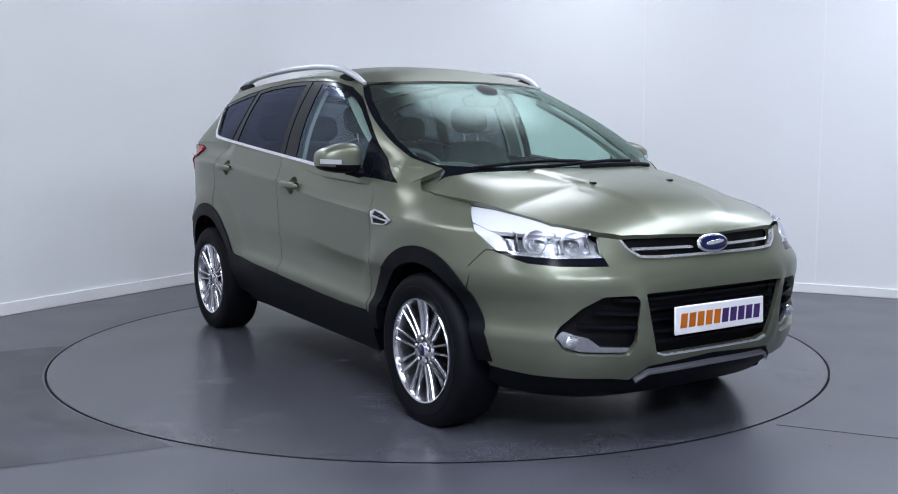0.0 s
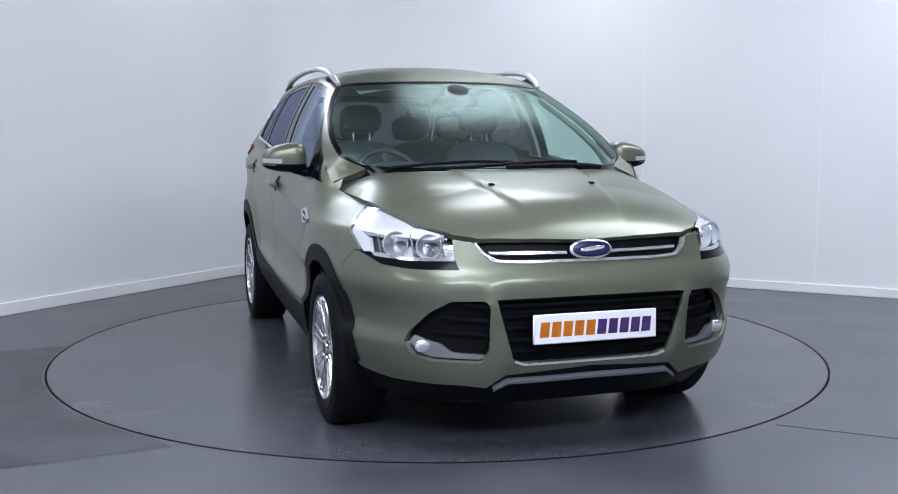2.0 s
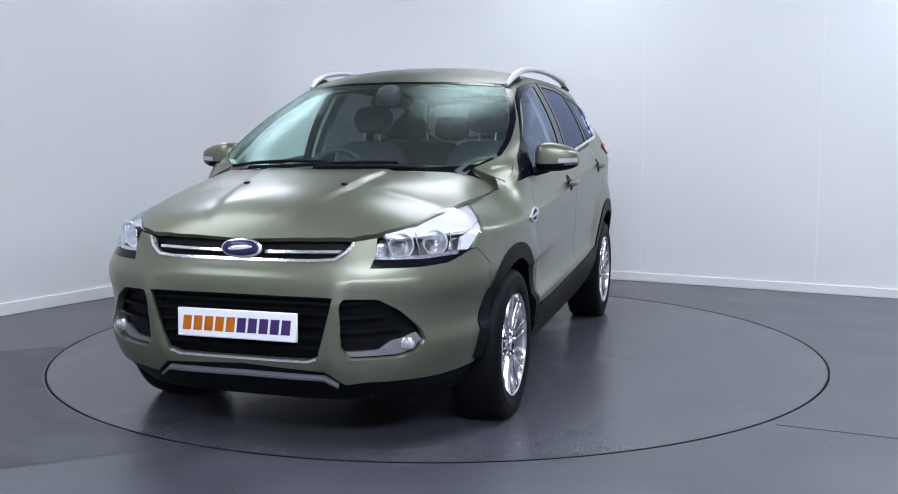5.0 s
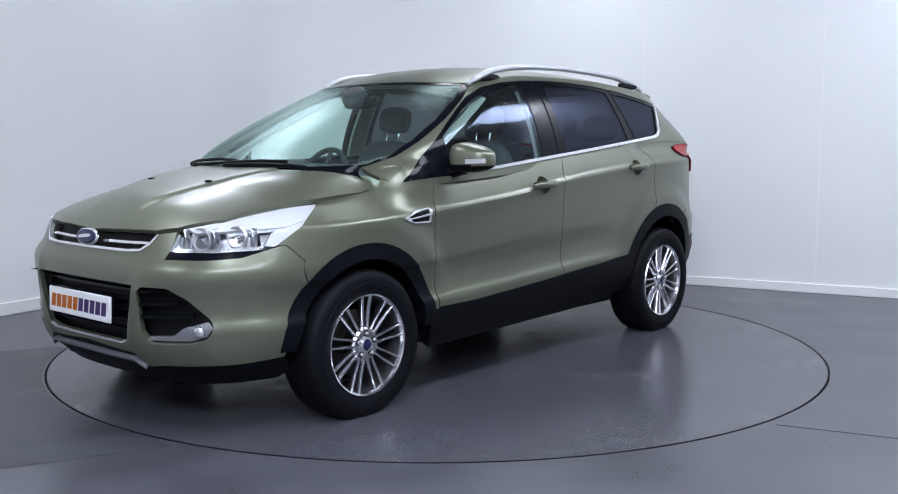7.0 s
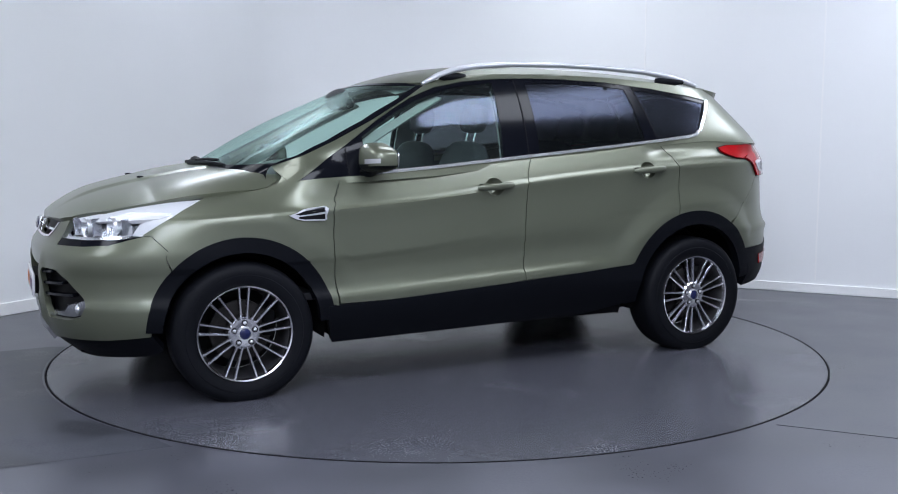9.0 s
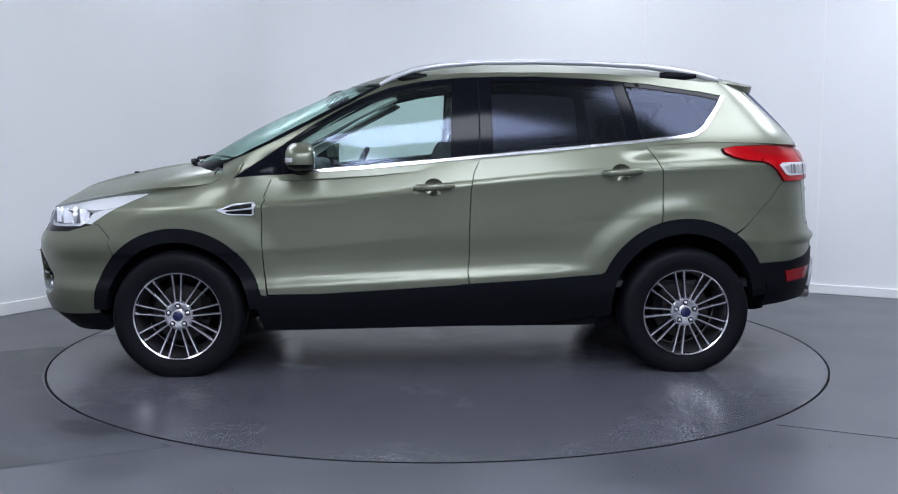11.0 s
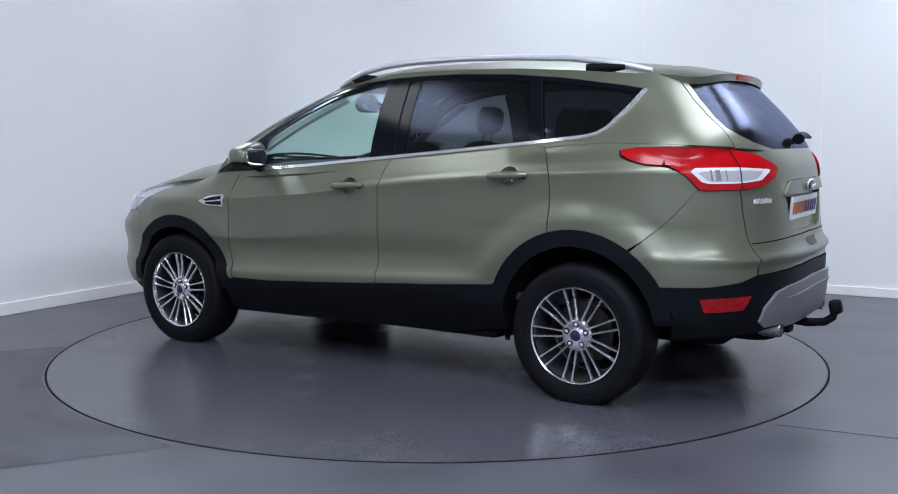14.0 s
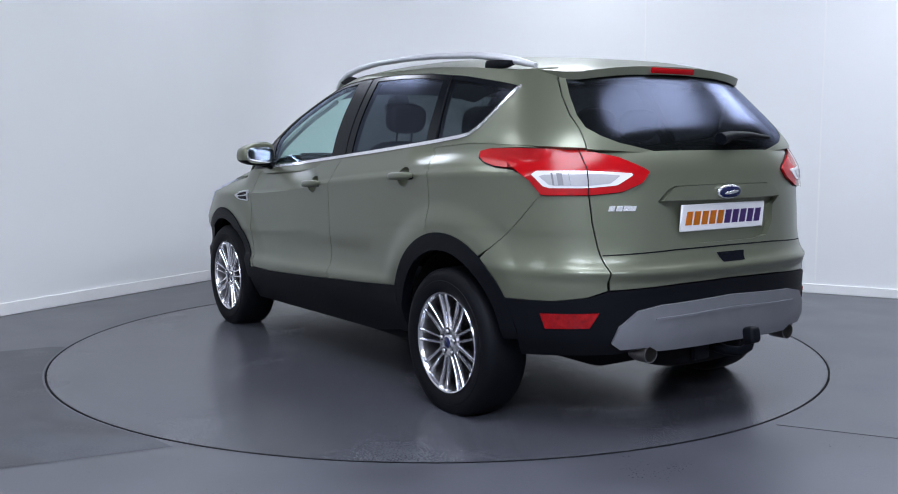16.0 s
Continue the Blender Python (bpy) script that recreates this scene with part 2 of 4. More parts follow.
def hood_z(x, y):
    zc = soft_lut(x, 1.2, 1.13, 1.5, 1.095, 1.7, 1.06, 1.9, 1.012, 2.0, 0.977, 2.1, 0.925, 2.16, 0.868, 2.2, 0.8)
    y = abs(y)
    drop = lut(x, 1.2, 0.125, 2.0, 0.13) * (y / 0.77) ** lut(x, 1.25, 6.0, 1.7, 2.4)
    dome = 0.011 * (1 - sstep(0.0, 0.035, y - lut(x, 1.4, 0.30, 2.15, 0.17))) * sstep(2.15, 1.95, x)
    return zc - drop + dome - 0.006


# ---------------------------------------------------------------- mesh helpers



def part(name, bm, material, parent=None, label="", smooth=True):
    me = bpy.data.meshes.new(name)
    bm.to_mesh(me)
    bm.free()
    me.materials.append(material)
    if smooth:
        me.shade_smooth()
        me.set_sharp_from_angle(angle=radians(38))
    ob = new(name, me)
    ob.parent = parent
    if label:
        tagged(ob, label)
    return ob


def inside(pt, loop):
    x, y = pt
    hit = False
    for (x0, y0), (x1, y1) in zip(loop, loop[1:] + loop[:1]):
        if (y0 > y) != (y1 > y) and x < x0 + (y - y0) * (x1 - x0) / (y1 - y0):
            hit = not hit
    return hit


def rounded(loop, times=2, keep=0.25):
    """The loop with its corners cut round."""
    for _ in range(times):
        out = []
        for (x0, y0), (x1, y1) in zip(loop, loop[1:] + loop[:1]):
            out += [(x0 + (x1 - x0) * keep, y0 + (y1 - y0) * keep), (x1 - (x1 - x0) * keep, y1 - (y1 - y0) * keep)]
        loop = out
    return loop


def on(surf, off=0.0):
    """The map from (s, z) to the body's surface, off metres outside it."""
    def f(u, v):
        p = Vector(ring(surf, u, v))
        if not off:
            return p
        e = 1e-3
        a, b = Vector(ring(surf, u + e, v)) - Vector(ring(surf, u - e, v)), Vector(ring(surf, u, v + e)) - Vector(ring(surf, u, v - e))
        return p + a.cross(b).normalized() * off
    return f


def plan(fn, off=0.0):
    return lambda x, y: Vector((x, y, fn(x, y) + off))


def add_sheet(bm, f, outline, holes=(), thick=0.015, du=0.02, dv=0.025):
    """A panel bounded by the outline in f's own two coordinates, with holes through it and its edges folded in by thick."""
    def dense(loop):
        out = []
        for (x0, y0), (x1, y1) in zip(loop, loop[1:] + loop[:1]):
            n = max(1, math.ceil(max(abs(x1 - x0) / du, abs(y1 - y0) / dv) - 0.01))
            out += [((x0 + (x1 - x0) * i / n) / du, (y0 + (y1 - y0) * i / n) / dv) for i in range(n)]
        return out
    loops = [dense(list(l)) for l in (outline, *holes)]
    pts, edges = [], []
    for l in loops:
        k = len(pts)
        pts += l
        edges += [(k + i, k + (i + 1) % len(l)) for i in range(len(l))]
    rim = np.array(pts)
    us, vs = rim[:, 0], rim[:, 1]
    for j in range(math.floor(vs.min()), math.ceil(vs.max()) + 1):
        for i in range(math.floor(us.min()), math.ceil(us.max()) + 1):
            q = (i + 0.013, j + 0.017)
            if inside(q, loops[0]) and not any(inside(q, h) for h in loops[1:]) and ((us - q[0]) ** 2 + (vs - q[1]) ** 2).min() > 0.2:
                pts.append(q)
    vv, _, ff, *_ = delaunay_2d_cdt([Vector(p) for p in pts], edges, [], 0, 1e-5)
    faces = []
    for t in ff:
        c = (sum(vv[i][0] for i in t) / 3, sum(vv[i][1] for i in t) / 3)
        if inside(c, loops[0]) and not any(inside(c, h) for h in loops[1:]):
            faces.append(t)
    made, norm = {}, {}
    e = 1e-3
    for i in {i for t in faces for i in t}:
        u, v = vv[i][0] * du, vv[i][1] * dv
        made[i] = bm.verts.new(f(u, v))
        norm[i] = (f(u + e, v) - f(u - e, v)).cross(f(u, v + e) - f(u, v - e)).normalized()
    used = {}
    for t in faces:
        a, b, c = (vv[i] for i in t)
        if (b[0] - a[0]) * (c[1] - a[1]) - (b[1] - a[1]) * (c[0] - a[0]) < 0:
            t = t[::-1]
        try:
            bm.faces.new([made[i] for i in t])
        except ValueError:
            continue
        for p, q in zip(t, (*t[1:], t[0])):
            used[(p, q)] = True
    if thick:
        top, low = {}, {}
        for p, q in [k for k in used if (k[1], k[0]) not in used]:
            for i in (p, q):
                if i not in top:
                    top[i] = bm.verts.new(made[i].co)
                    low[i] = bm.verts.new(made[i].co - norm[i] * thick)
            bm.faces.new((top[q], top[p], low[p], low[q]))
    return bm


def sheet(name, f, outline, material, parent, holes=(), thick=0.015, du=0.02, dv=0.025, label=""):
    return part(name, add_sheet(bmesh.new(), f, outline, holes, thick, du, dv), material, parent, label)


def flip(loop):
    return [(-u, v) for u, v in loop]


def pair(name, surf, outline, material, parent, off=0.0, **kw):
    """A panel on the left flank and its mirror image on the right."""
    holes = kw.pop("holes", ())
    kw.setdefault("dv", 0.014)
    kw.setdefault("du", 0.011)
    if kw.pop("creased", False):
        f = on(surf, off)
        level = functools.cache(lambda u: crease_z(ring(LOW, abs(u), 1.0)[0]))
        outline, holes = ([[(u, v - level(u)) for u, v in l] for l in (outline, *holes)][i] for i in (0, slice(1, None)))
        g = lambda u, v: f(u, v + level(u))
        return (sheet(name, g, outline, material, parent, holes=holes, **kw), sheet(name, g, flip(outline), material, parent, holes=[flip(h) for h in holes], **kw))
    return (sheet(name, on(surf, off), outline, material, parent, holes=holes, **kw),
            sheet(name, on(surf, off), flip(outline), material, parent, holes=[flip(h) for h in holes], **kw))


def add_box(bm, size, m=Matrix(), bevel=0.0, seg=2):
    v = bmesh.ops.create_cube(bm, size=1, matrix=m @ Matrix.Diagonal((*size, 1)))["verts"]
    if bevel:
        bmesh.ops.bevel(bm, geom=list({e for k in v for e in k.link_edges}), offset=bevel, segments=seg, affect="EDGES", profile=0.6)
    return bm


def box(name, size, m, material, parent=None, bevel=0.0, label="", seg=2):
    return part(name, add_box(bmesh.new(), size, m, bevel, seg), material, parent, label)


def add_lathe(bm, profile, m=Matrix(), seg=64, closed=False):
    """Turns (radius, along) pairs about the y axis."""
    rows = [[bm.verts.new(m @ Vector((r * math.cos(a), y, r * math.sin(a)))) for a in (i * math.tau / seg for i in range(seg))] for r, y in profile]
    loops = list(zip(rows, rows[1:])) + ([(rows[-1], rows[0])] if closed else [])
    for a, b in loops:
        for i in range(seg):
            bm.faces.new((a[i], a[(i + 1) % seg], b[(i + 1) % seg], b[i]))
    bmesh.ops.recalc_face_normals(bm, faces=bm.faces[:])
    return bm


def add_tube(bm, path, wide, high=None, seg=12, up=Vector((0, 0, 1)), cap=True):
    """A bar of elliptic section along the path; wide and high may be lists."""
    n = len(path)
    high = wide if high is None else high
    rows = []
    for i, p in enumerate(path):
        w, h = (k[i] if isinstance(k, (list, tuple)) else k for k in (wide, high))
        d = (Vector(path[min(i + 1, n - 1)]) - Vector(path[max(i - 1, 0)])).normalized()
        sx = d.cross(up).normalized()
        sy = sx.cross(d)
        rows.append([bm.verts.new(Vector(p) + sx * w * math.cos(a) + sy * h * math.sin(a)) for a in (k * math.tau / seg for k in range(seg))])
    for a, b in zip(rows, rows[1:]):
        for i in range(seg):
            bm.faces.new((a[i], a[(i + 1) % seg], b[(i + 1) % seg], b[i]))
    if cap:
        bm.faces.new(rows[0][::-1])
        bm.faces.new(rows[-1])
    return bm


def add_blob(bm, size, m=Matrix(), power=3.0, nu=32, nv=18):
    """A rounded box (superellipsoid) of half sizes."""
    def c(a, k):
        return math.copysign(abs(math.cos(a)) ** k, math.cos(a))
    def s(a, k):
        return math.copysign(abs(math.sin(a)) ** k, math.sin(a))
    k = 2 / power
    rows = []
    for j in range(1, nv):
        b = -math.pi / 2 + math.pi * j / nv
        rows.append([bm.verts.new(m @ Vector((size[0] * c(b, k) * c(a, k), size[1] * c(b, k) * s(a, k), size[2] * s(b, k)))) for a in (i * math.tau / nu for i in range(nu))])
    lo, hi = bm.verts.new(m @ Vector((0, 0, -size[2]))), bm.verts.new(m @ Vector((0, 0, size[2])))
    for a, b in zip(rows, rows[1:]):
        for i in range(nu):
            bm.faces.new((a[i], a[(i + 1) % nu], b[(i + 1) % nu], b[i]))
    for i in range(nu):
        bm.faces.new((lo, rows[0][(i + 1) % nu], rows[0][i]))
        bm.faces.new((hi, rows[-1][i], rows[-1][(i + 1) % nu]))
    return bm


def blob(name, size, m, material, parent, power=3.0, label=""):
    return part(name, add_blob(bmesh.new(), size, m, power), material, parent, label)


# ---------------------------------------------------------------- the studio
def wall(name, p, q, z0, z1, thick, material, label):
    """An upright slab whose inner face runs from p to q, with its thickness to the left of that way."""
    d = Vector((q[0] - p[0], q[1] - p[1], 0))
    n = Vector((-d.y, d.x, 0)).normalized() * thick
    bm = bmesh.new()
    foot = [Vector((*p, 0)), Vector((*q, 0)), Vector((*q, 0)) + n, Vector((*p, 0)) + n]
    lo, hi = ([bm.verts.new((v.x, v.y, z)) for v in foot] for z in (z0, z1))
    bm.faces.new(lo[::-1])
    bm.faces.new(hi)
    for i in range(4):
        bm.faces.new((lo[i], lo[(i + 1) % 4], hi[(i + 1) % 4], hi[i]))
    return tagged(part(name, bm, material, None, "", False), label, "wall", "", "structure")


CORNER = Vector((-1.164, 4.18))
WEST, EAST = Vector((-0.5183, -0.8552)), Vector((0.8799, -0.4751))
LONG = 12.0
COVE = 1.0
PW, PE = CORNER + WEST * LONG, CORNER + EAST * LONG
PB = PW + EAST * LONG


def studio():
    bm = bmesh.new()
    # the floor, with a round opening for the turntable
    rim = [(2.247 * math.cos(i * math.tau / 128), 2.247 * math.sin(i * math.tau / 128)) for i in range(128)]
    far = [tuple(v) for v in (CORNER - WEST * 0.3 - EAST * 0.3, PW + WEST * 0.3 - EAST * 0.3, PB + WEST * 0.3 + EAST * 0.3, PE - WEST * 0.3 + EAST * 0.3)]
    add_sheet(bm, lambda x, y: Vector((x, y, 0)), far, [rim], 0.05, 2.0, 2.0)
    tagged(part("floor", bm, VINYL, None, "", False), "worn grey vinyl studio floor with scuffs", "floor", "", "structure")
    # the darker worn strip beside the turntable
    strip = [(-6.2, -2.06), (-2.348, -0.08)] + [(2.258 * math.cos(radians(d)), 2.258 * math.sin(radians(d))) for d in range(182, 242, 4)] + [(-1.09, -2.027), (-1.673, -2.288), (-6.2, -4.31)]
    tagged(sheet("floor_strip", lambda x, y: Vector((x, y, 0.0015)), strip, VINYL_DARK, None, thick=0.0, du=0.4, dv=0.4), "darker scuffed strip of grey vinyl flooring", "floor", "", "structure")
    bm = bmesh.new()
    add_box(bm, (0.55, 0.006, 0.002), pose(1.73, -1.87, 0.001, 0, 0, -25))
    tagged(part("floor_joint", bm, VINYL_DARK), "thin dark joint line in grey vinyl", "joint", "", "structure")
    bm = bmesh.new()
    bmesh.ops.create_circle(bm, cap_ends=True, segments=96, radius=2.6, matrix=pose(0, 0, -0.045))
    tagged(part("turntable_pit", bm, GAP, None, "", False), "black gap round the turntable", "pit", "", "structure")
    wall("wall_west", CORNER + WEST * 4.4, CORNER + WEST * COVE, -0.05, CEILING, 0.2, WHITE_WALL, "smooth white painted studio wall")
    # unseen stretch, split off in its own grey to control the fill from the left
    wall("wall_west_fill", PW, CORNER + WEST * 4.4, -0.05, CEILING, 0.2, FILL_WALL, "unseen pale grey wall section added to set the fill light")
    wall("wall_east", CORNER + EAST * COVE, PE, -0.05, CEILING, 0.2, WHITE_WALL, "smooth white painted panelled studio wall")
    # the coved corner and its skirting
    for name, m, z0, z1, off, deep, label in (("wall_corner", WHITE_WALL, -0.05, CEILING, 0.0, 0.2, "smooth rounded white studio corner"), ("baseboard_corner", SKIRTING, 0.0, 0.092, -0.016, 0.015, "white painted skirting board")):
        bm = bmesh.new()
        mid = CORNER + (WEST + EAST) * COVE
        n = 24
        rows = []
        for i in range(n + 1):
            a = math.pi / 2 * i / n
            d = -(EAST * math.cos(a) + WEST * math.sin(a))
            rows.append([bm.verts.new((*(mid + d * (COVE + off + q)), z)) for q, z in ((0, z0), (0, z1), (deep, z1), (deep, z0))])
        for p, q in zip(rows, rows[1:]):
            for k in range(4):
                bm.faces.new((p[k], q[k], q[(k + 1) % 4], p[(k + 1) % 4]))
        bm.faces.new(rows[0])
        bm.faces.new(rows[-1][::-1])
        bmesh.ops.recalc_face_normals(bm, faces=bm.faces[:])
        tagged(part(name, bm, m), label, "wall" if off == 0 else "skirting", "", "structure")
    # unseen closing walls, toned for the light they return to the car
    wall("wall_south", PE, PB, -0.05, CEILING, 0.2, BACK_WALL, "unseen pale wall behind the camera, toned for fill light")
    wall("wall_north", PB, PW, -0.05, CEILING, 0.2, FILL_WALL, "unseen pale grey wall behind the camera, toned for fill light")
    for name, p, q, n in (("baseboard_west", CORNER, WEST, EAST), ("baseboard_east", CORNER, EAST, WEST)):
        bm = bmesh.new()
        a = math.degrees(math.atan2(q.y, q.x))
        c = p + q * (LONG + COVE) / 2 + n * 0.008
        high = 0.092 if n is EAST else 0.076
        add_box(bm, (LONG - COVE - 0.02, 0.016, high), pose(c.x, c.y, high / 2, 0, 0, a), 0.004, 1)
        tagged(part(name, bm, SKIRTING), "white painted skirting board", "skirting", "", "structure")
    # faint upright joints between the wall panels
    for along in (3.34, 4.79):
        c = CORNER + EAST * along + WEST * 0.0015
        bm = bmesh.new()
        add_box(bm, (0.012, 0.003, CEILING - 0.12), pose(c.x, c.y, CEILING / 2 + 0.05, 0, 0, math.degrees(math.atan2(EAST.y, EAST.x))))
        tagged(part("wall_joint", bm, SKIRTING), "narrow cover strip between white wall panels", "trim", "", "structure")
    bm = bmesh.new()
    for z, order in ((CEILING, -1), (CEILING + 0.15, 1)):
        vs = [bm.verts.new((*p, z)) for p in far]
        bm.faces.new(vs[::order])
    tagged(part("ceiling", bm, CEILING_PAINT, None, "", False), "plain dark grey studio ceiling", "ceiling", "", "structure")
    for px, py, pl, pb, turn, watts in PANELS:
        lamp = tagged(new("ceiling_light"), "flat white ceiling light panel", "light", "ceiling lights")
        lamp.matrix_world = pose(px, py, CEILING, 0, 0, turn)
        bm = bmesh.new()
        add_box(bm, (pl + 0.06, pb + 0.06, 0.05), pose(0, 0, -0.025), 0.006, 1)
        part("frame", bm, SKIRTING, lamp)
        bm = bmesh.new()
        add_box(bm, (pl - 0.02, pb - 0.02, 0.012), pose(0, 0, -0.056), 0.003, 1)
        part("diffuser", bm, GLOW, lamp, "glowing diffuser")


studio()
bm = bmesh.new()
bmesh.ops.create_cone(bm, cap_ends=True, segments=160, radius1=2.2345, radius2=2.2345, depth=0.04, matrix=pose(0, 0, -0.02))
turntable = tagged(new("turntable"), "round flush turntable covered in smooth grey vinyl", "turntable")
part("deck", bm, DISC, turntable)
part("edge_trim", add_sheet(bmesh.new(), lambda x, y: Vector((x, y, 0.0015)), [(2.243 * math.cos(i * math.tau / 160), 2.243 * math.sin(i * math.tau / 160)) for i in range(160)], [[(2.235 * math.cos(i * math.tau / 160), 2.235 * math.sin(i * math.tau / 160)) for i in range(160)]], 0.02, 0.5, 0.5), GAP, turntable, "black rubber edge trim")


# ---------------------------------------------------------------- the car
car = tagged(new("car"), "olive-green metallic compact SUV with roof rails on a turntable", "car")


def fine(pts, step=0.04):
    """The open line through pts with points no further than step apart."""
    out = [pts[0]]
    for (a, b), (c, d) in zip(pts, pts[1:]):
        n = max(1, math.ceil(math.hypot(c - a, d - b) / step))
        out += [(a + (c - a) * i / n, b + (d - b) * i / n) for i in range(1, n + 1)]
    return out


def X(*pts, surf=LOW):
    """(x, z) pairs of the left flank as (s, z)."""
    return [(s_of_x(surf, x, z), z) for x, z in fine(pts)]


def F(*pts, surf=LOW):
    """(y, z) pairs of the nose as (s, z)."""
    return [(s_of_y(surf, y, z), z) for y, z in fine(pts)]


def R(*pts, surf=LOW):
    """(y, z) pairs of the tail as (s, z)."""
    return [(s_of_y(surf, y, z, True), z) for y, z in fine(pts)]


def arc(cx, cz, r, a0, a1, n=14):
    return [(cx + r * math.cos(radians(a0 + (a1 - a0) * i / n)), cz + r * math.sin(radians(a0 + (a1 - a0) * i / n))) for i in range(n + 1)]


def mirrored(half):
    """A loop closed across the nose from its left half, which starts and ends at y = 0."""
    return half + [(-u, v) for u, v in reversed(half) if abs(u) > 1e-4]


WF, WR = (1.345, 0.342), (-1.335, 0.365)
ARCH = 0.42

# outlines shared by neighbours
LAMP_TOP = [(1.482, 0.972), (1.64, 0.955), (1.80, 0.935), (1.93, 0.908)]
LAMP_REAR = [(1.79, 0.812), (1.70, 0.868), (1.60, 0.92)]
DOOR_A = [(0.845, 1.047), (0.873, 0.977), (0.893, 0.91), (0.898, 0.762), (0.892, 0.573), (0.872, 0.44)]
DOOR_B = [(-0.245, 1.14), (-0.214, 1.077), (-0.196, 0.989), (-0.188, 0.8), (-0.187, 0.627), (-0.178, 0.551), (-0.186, 0.49)]
DOOR_C = [(-1.12, 1.222), (-1.155, 1.175), (-1.182, 1.127), (-1.203, 1.085), (-1.207, 0.95), (-1.2, 0.742)]
GATE = [(0.642, 1.19), (0.657, 1.117), (0.658, 1.014), (0.652, 0.91), (0.633, 0.783), (0.619, 0.727), (0.613, 0.64)]


def scoop(x, z):
    """The round finger recess behind a door handle."""
    return [(x + 0.052 * math.cos(i * math.tau / 24), z + 0.047 * math.sin(i * math.tau / 24)) for i in range(24)]


def shift(pts, d):
    return [(x + d, z) for x, z in pts]


def body_panels():
    g = 0.0025
    # front bumper, open for the grilles and fog lamps
    fog = rounded(F((0.428, 0.643), (0.56, 0.643), (0.632, 0.597), (0.70, 0.515), (0.716, 0.48), (0.69, 0.43), (0.63, 0.41), (0.445, 0.403), (0.42, 0.455), (0.424, 0.55)), 2)
    mid = rounded(F((0, 0.65)) + F((0.4, 0.648), (0.366, 0.53), (0.328, 0.412), (0.285, 0.394)) + F((0, 0.394)), 0)
    mid = mirrored(mid)
    half = F((0, 0.778), (0.30, 0.779), (0.385, 0.785), (0.43, 0.816), (0.455, 0.856), (0.53, 0.868), (0.535, 0.808), (0.522, 0.757), (0.6, 0.757), (0.69, 0.757), (0.77, 0.765))
    half += X((1.79, 0.805), (1.758, 0.806), (1.69, 0.735)) + X(*arc(*WF, ARCH, 40, 2, 10)) + X((1.77, 0.335), (1.951, 0.318)) + F((0.499, 0.31), (0.42, 0.297), (0.352, 0.352), (0, 0.37))
    bumper = sheet("front_bumper", on(LOW), mirrored(half), PAINT, car, holes=[mid, fog, flip(fog)], thick=0.03, label="olive painted front bumper")
    # black meshes set back behind the openings
    upper = mirrored(F((0, 0.885), (0.47, 0.875), (0.45, 0.80), (0.40, 0.765), (0, 0.76)))
    sheet("grille_backing", on(LOW, -0.045), upper, GRILLE, bumper, label="black grille mesh")
    sheet("grille_backing", on(LOW, -0.06), mirrored(F((0, 0.67), (0.43, 0.67), (0.35, 0.38), (0, 0.37))), GRILLE, bumper, label="black grille mesh")
    for sg in (1, -1):
        back = F((0.40, 0.665), (0.60, 0.665), (0.735, 0.5), (0.70, 0.39), (0.41, 0.38))
        sheet("fog_backing", on(LOW, -0.05), back if sg > 0 else flip(back), GRILLE, bumper, label="black fog lamp recess")
        # three louvres above the lamp
        for z, y1 in ((0.613, 0.52), (0.560, 0.59), (0.508, 0.645)):
            loop = F((0.418, z), (y1, z + 0.012), (y1, z + 0.024), (0.418, z + 0.012))
            sheet("louvre", on(LOW, -0.008), loop if sg > 0 else flip(loop), GLOSS_BLACK, bumper, thick=0.035, dv=0.02)
        lamp = F((0.425, 0.425), (0.56, 0.435), (0.62, 0.485), (0.69, 0.505), (0.712, 0.482), (0.688, 0.435), (0.63, 0.416), (0.45, 0.408))
        lamp = lamp if sg > 0 else flip(lamp)
        fl = sheet("fog_lamp", on(LOW, -0.03), lamp, BULB_GREY, bumper, label="clear fog lamp")
        sheet("lens", on(LOW, -0.006), lamp, LENS, fl, thick=0.0)
        p = Vector(ring(LOW, sg * s_of_y(LOW, 0.65, 0.462), 0.462))
        part("bulb_bowl", add_blob(bmesh.new(), (0.014, 0.034, 0.026), Matrix.Translation(p - Vector((0.03, sg * 0.006, 0))), 2.2, 20, 12), CHROME, fl)
    # horizontal bars of the lower grille
    for z, w in ((0.625, 0.392), (0.582, 0.378), (0.537, 0.365), (0.49, 0.35), (0.445, 0.335)):
        sheet("grille_bar", on(LOW, -0.03), mirrored(F((0, z), (w, z), (w, z - 0.012), (0, z - 0.012))), GLOSS_BLACK, bumper, thick=0.03, du=0.04)
    sheet("grille_trim", on(LOW, 0.004), mirrored(F((0, 0.388), (0.285, 0.388), (0.325, 0.402), (0.318, 0.408), (0.283, 0.394), (0, 0.394))), SATIN, bumper, thick=0.012, du=0.04)
    # chrome of the upper grille
    sheet("grille_surround", on(LOW, 0.006), mirrored(F((0, 0.776), (0.30, 0.777), (0.388, 0.783), (0.434, 0.815), (0.458, 0.854), (0.447, 0.854), (0.424, 0.82), (0.382, 0.793), (0.30, 0.788), (0, 0.787))), CHROME, bumper, thick=0.02, du=0.03, label="chrome grille surround")
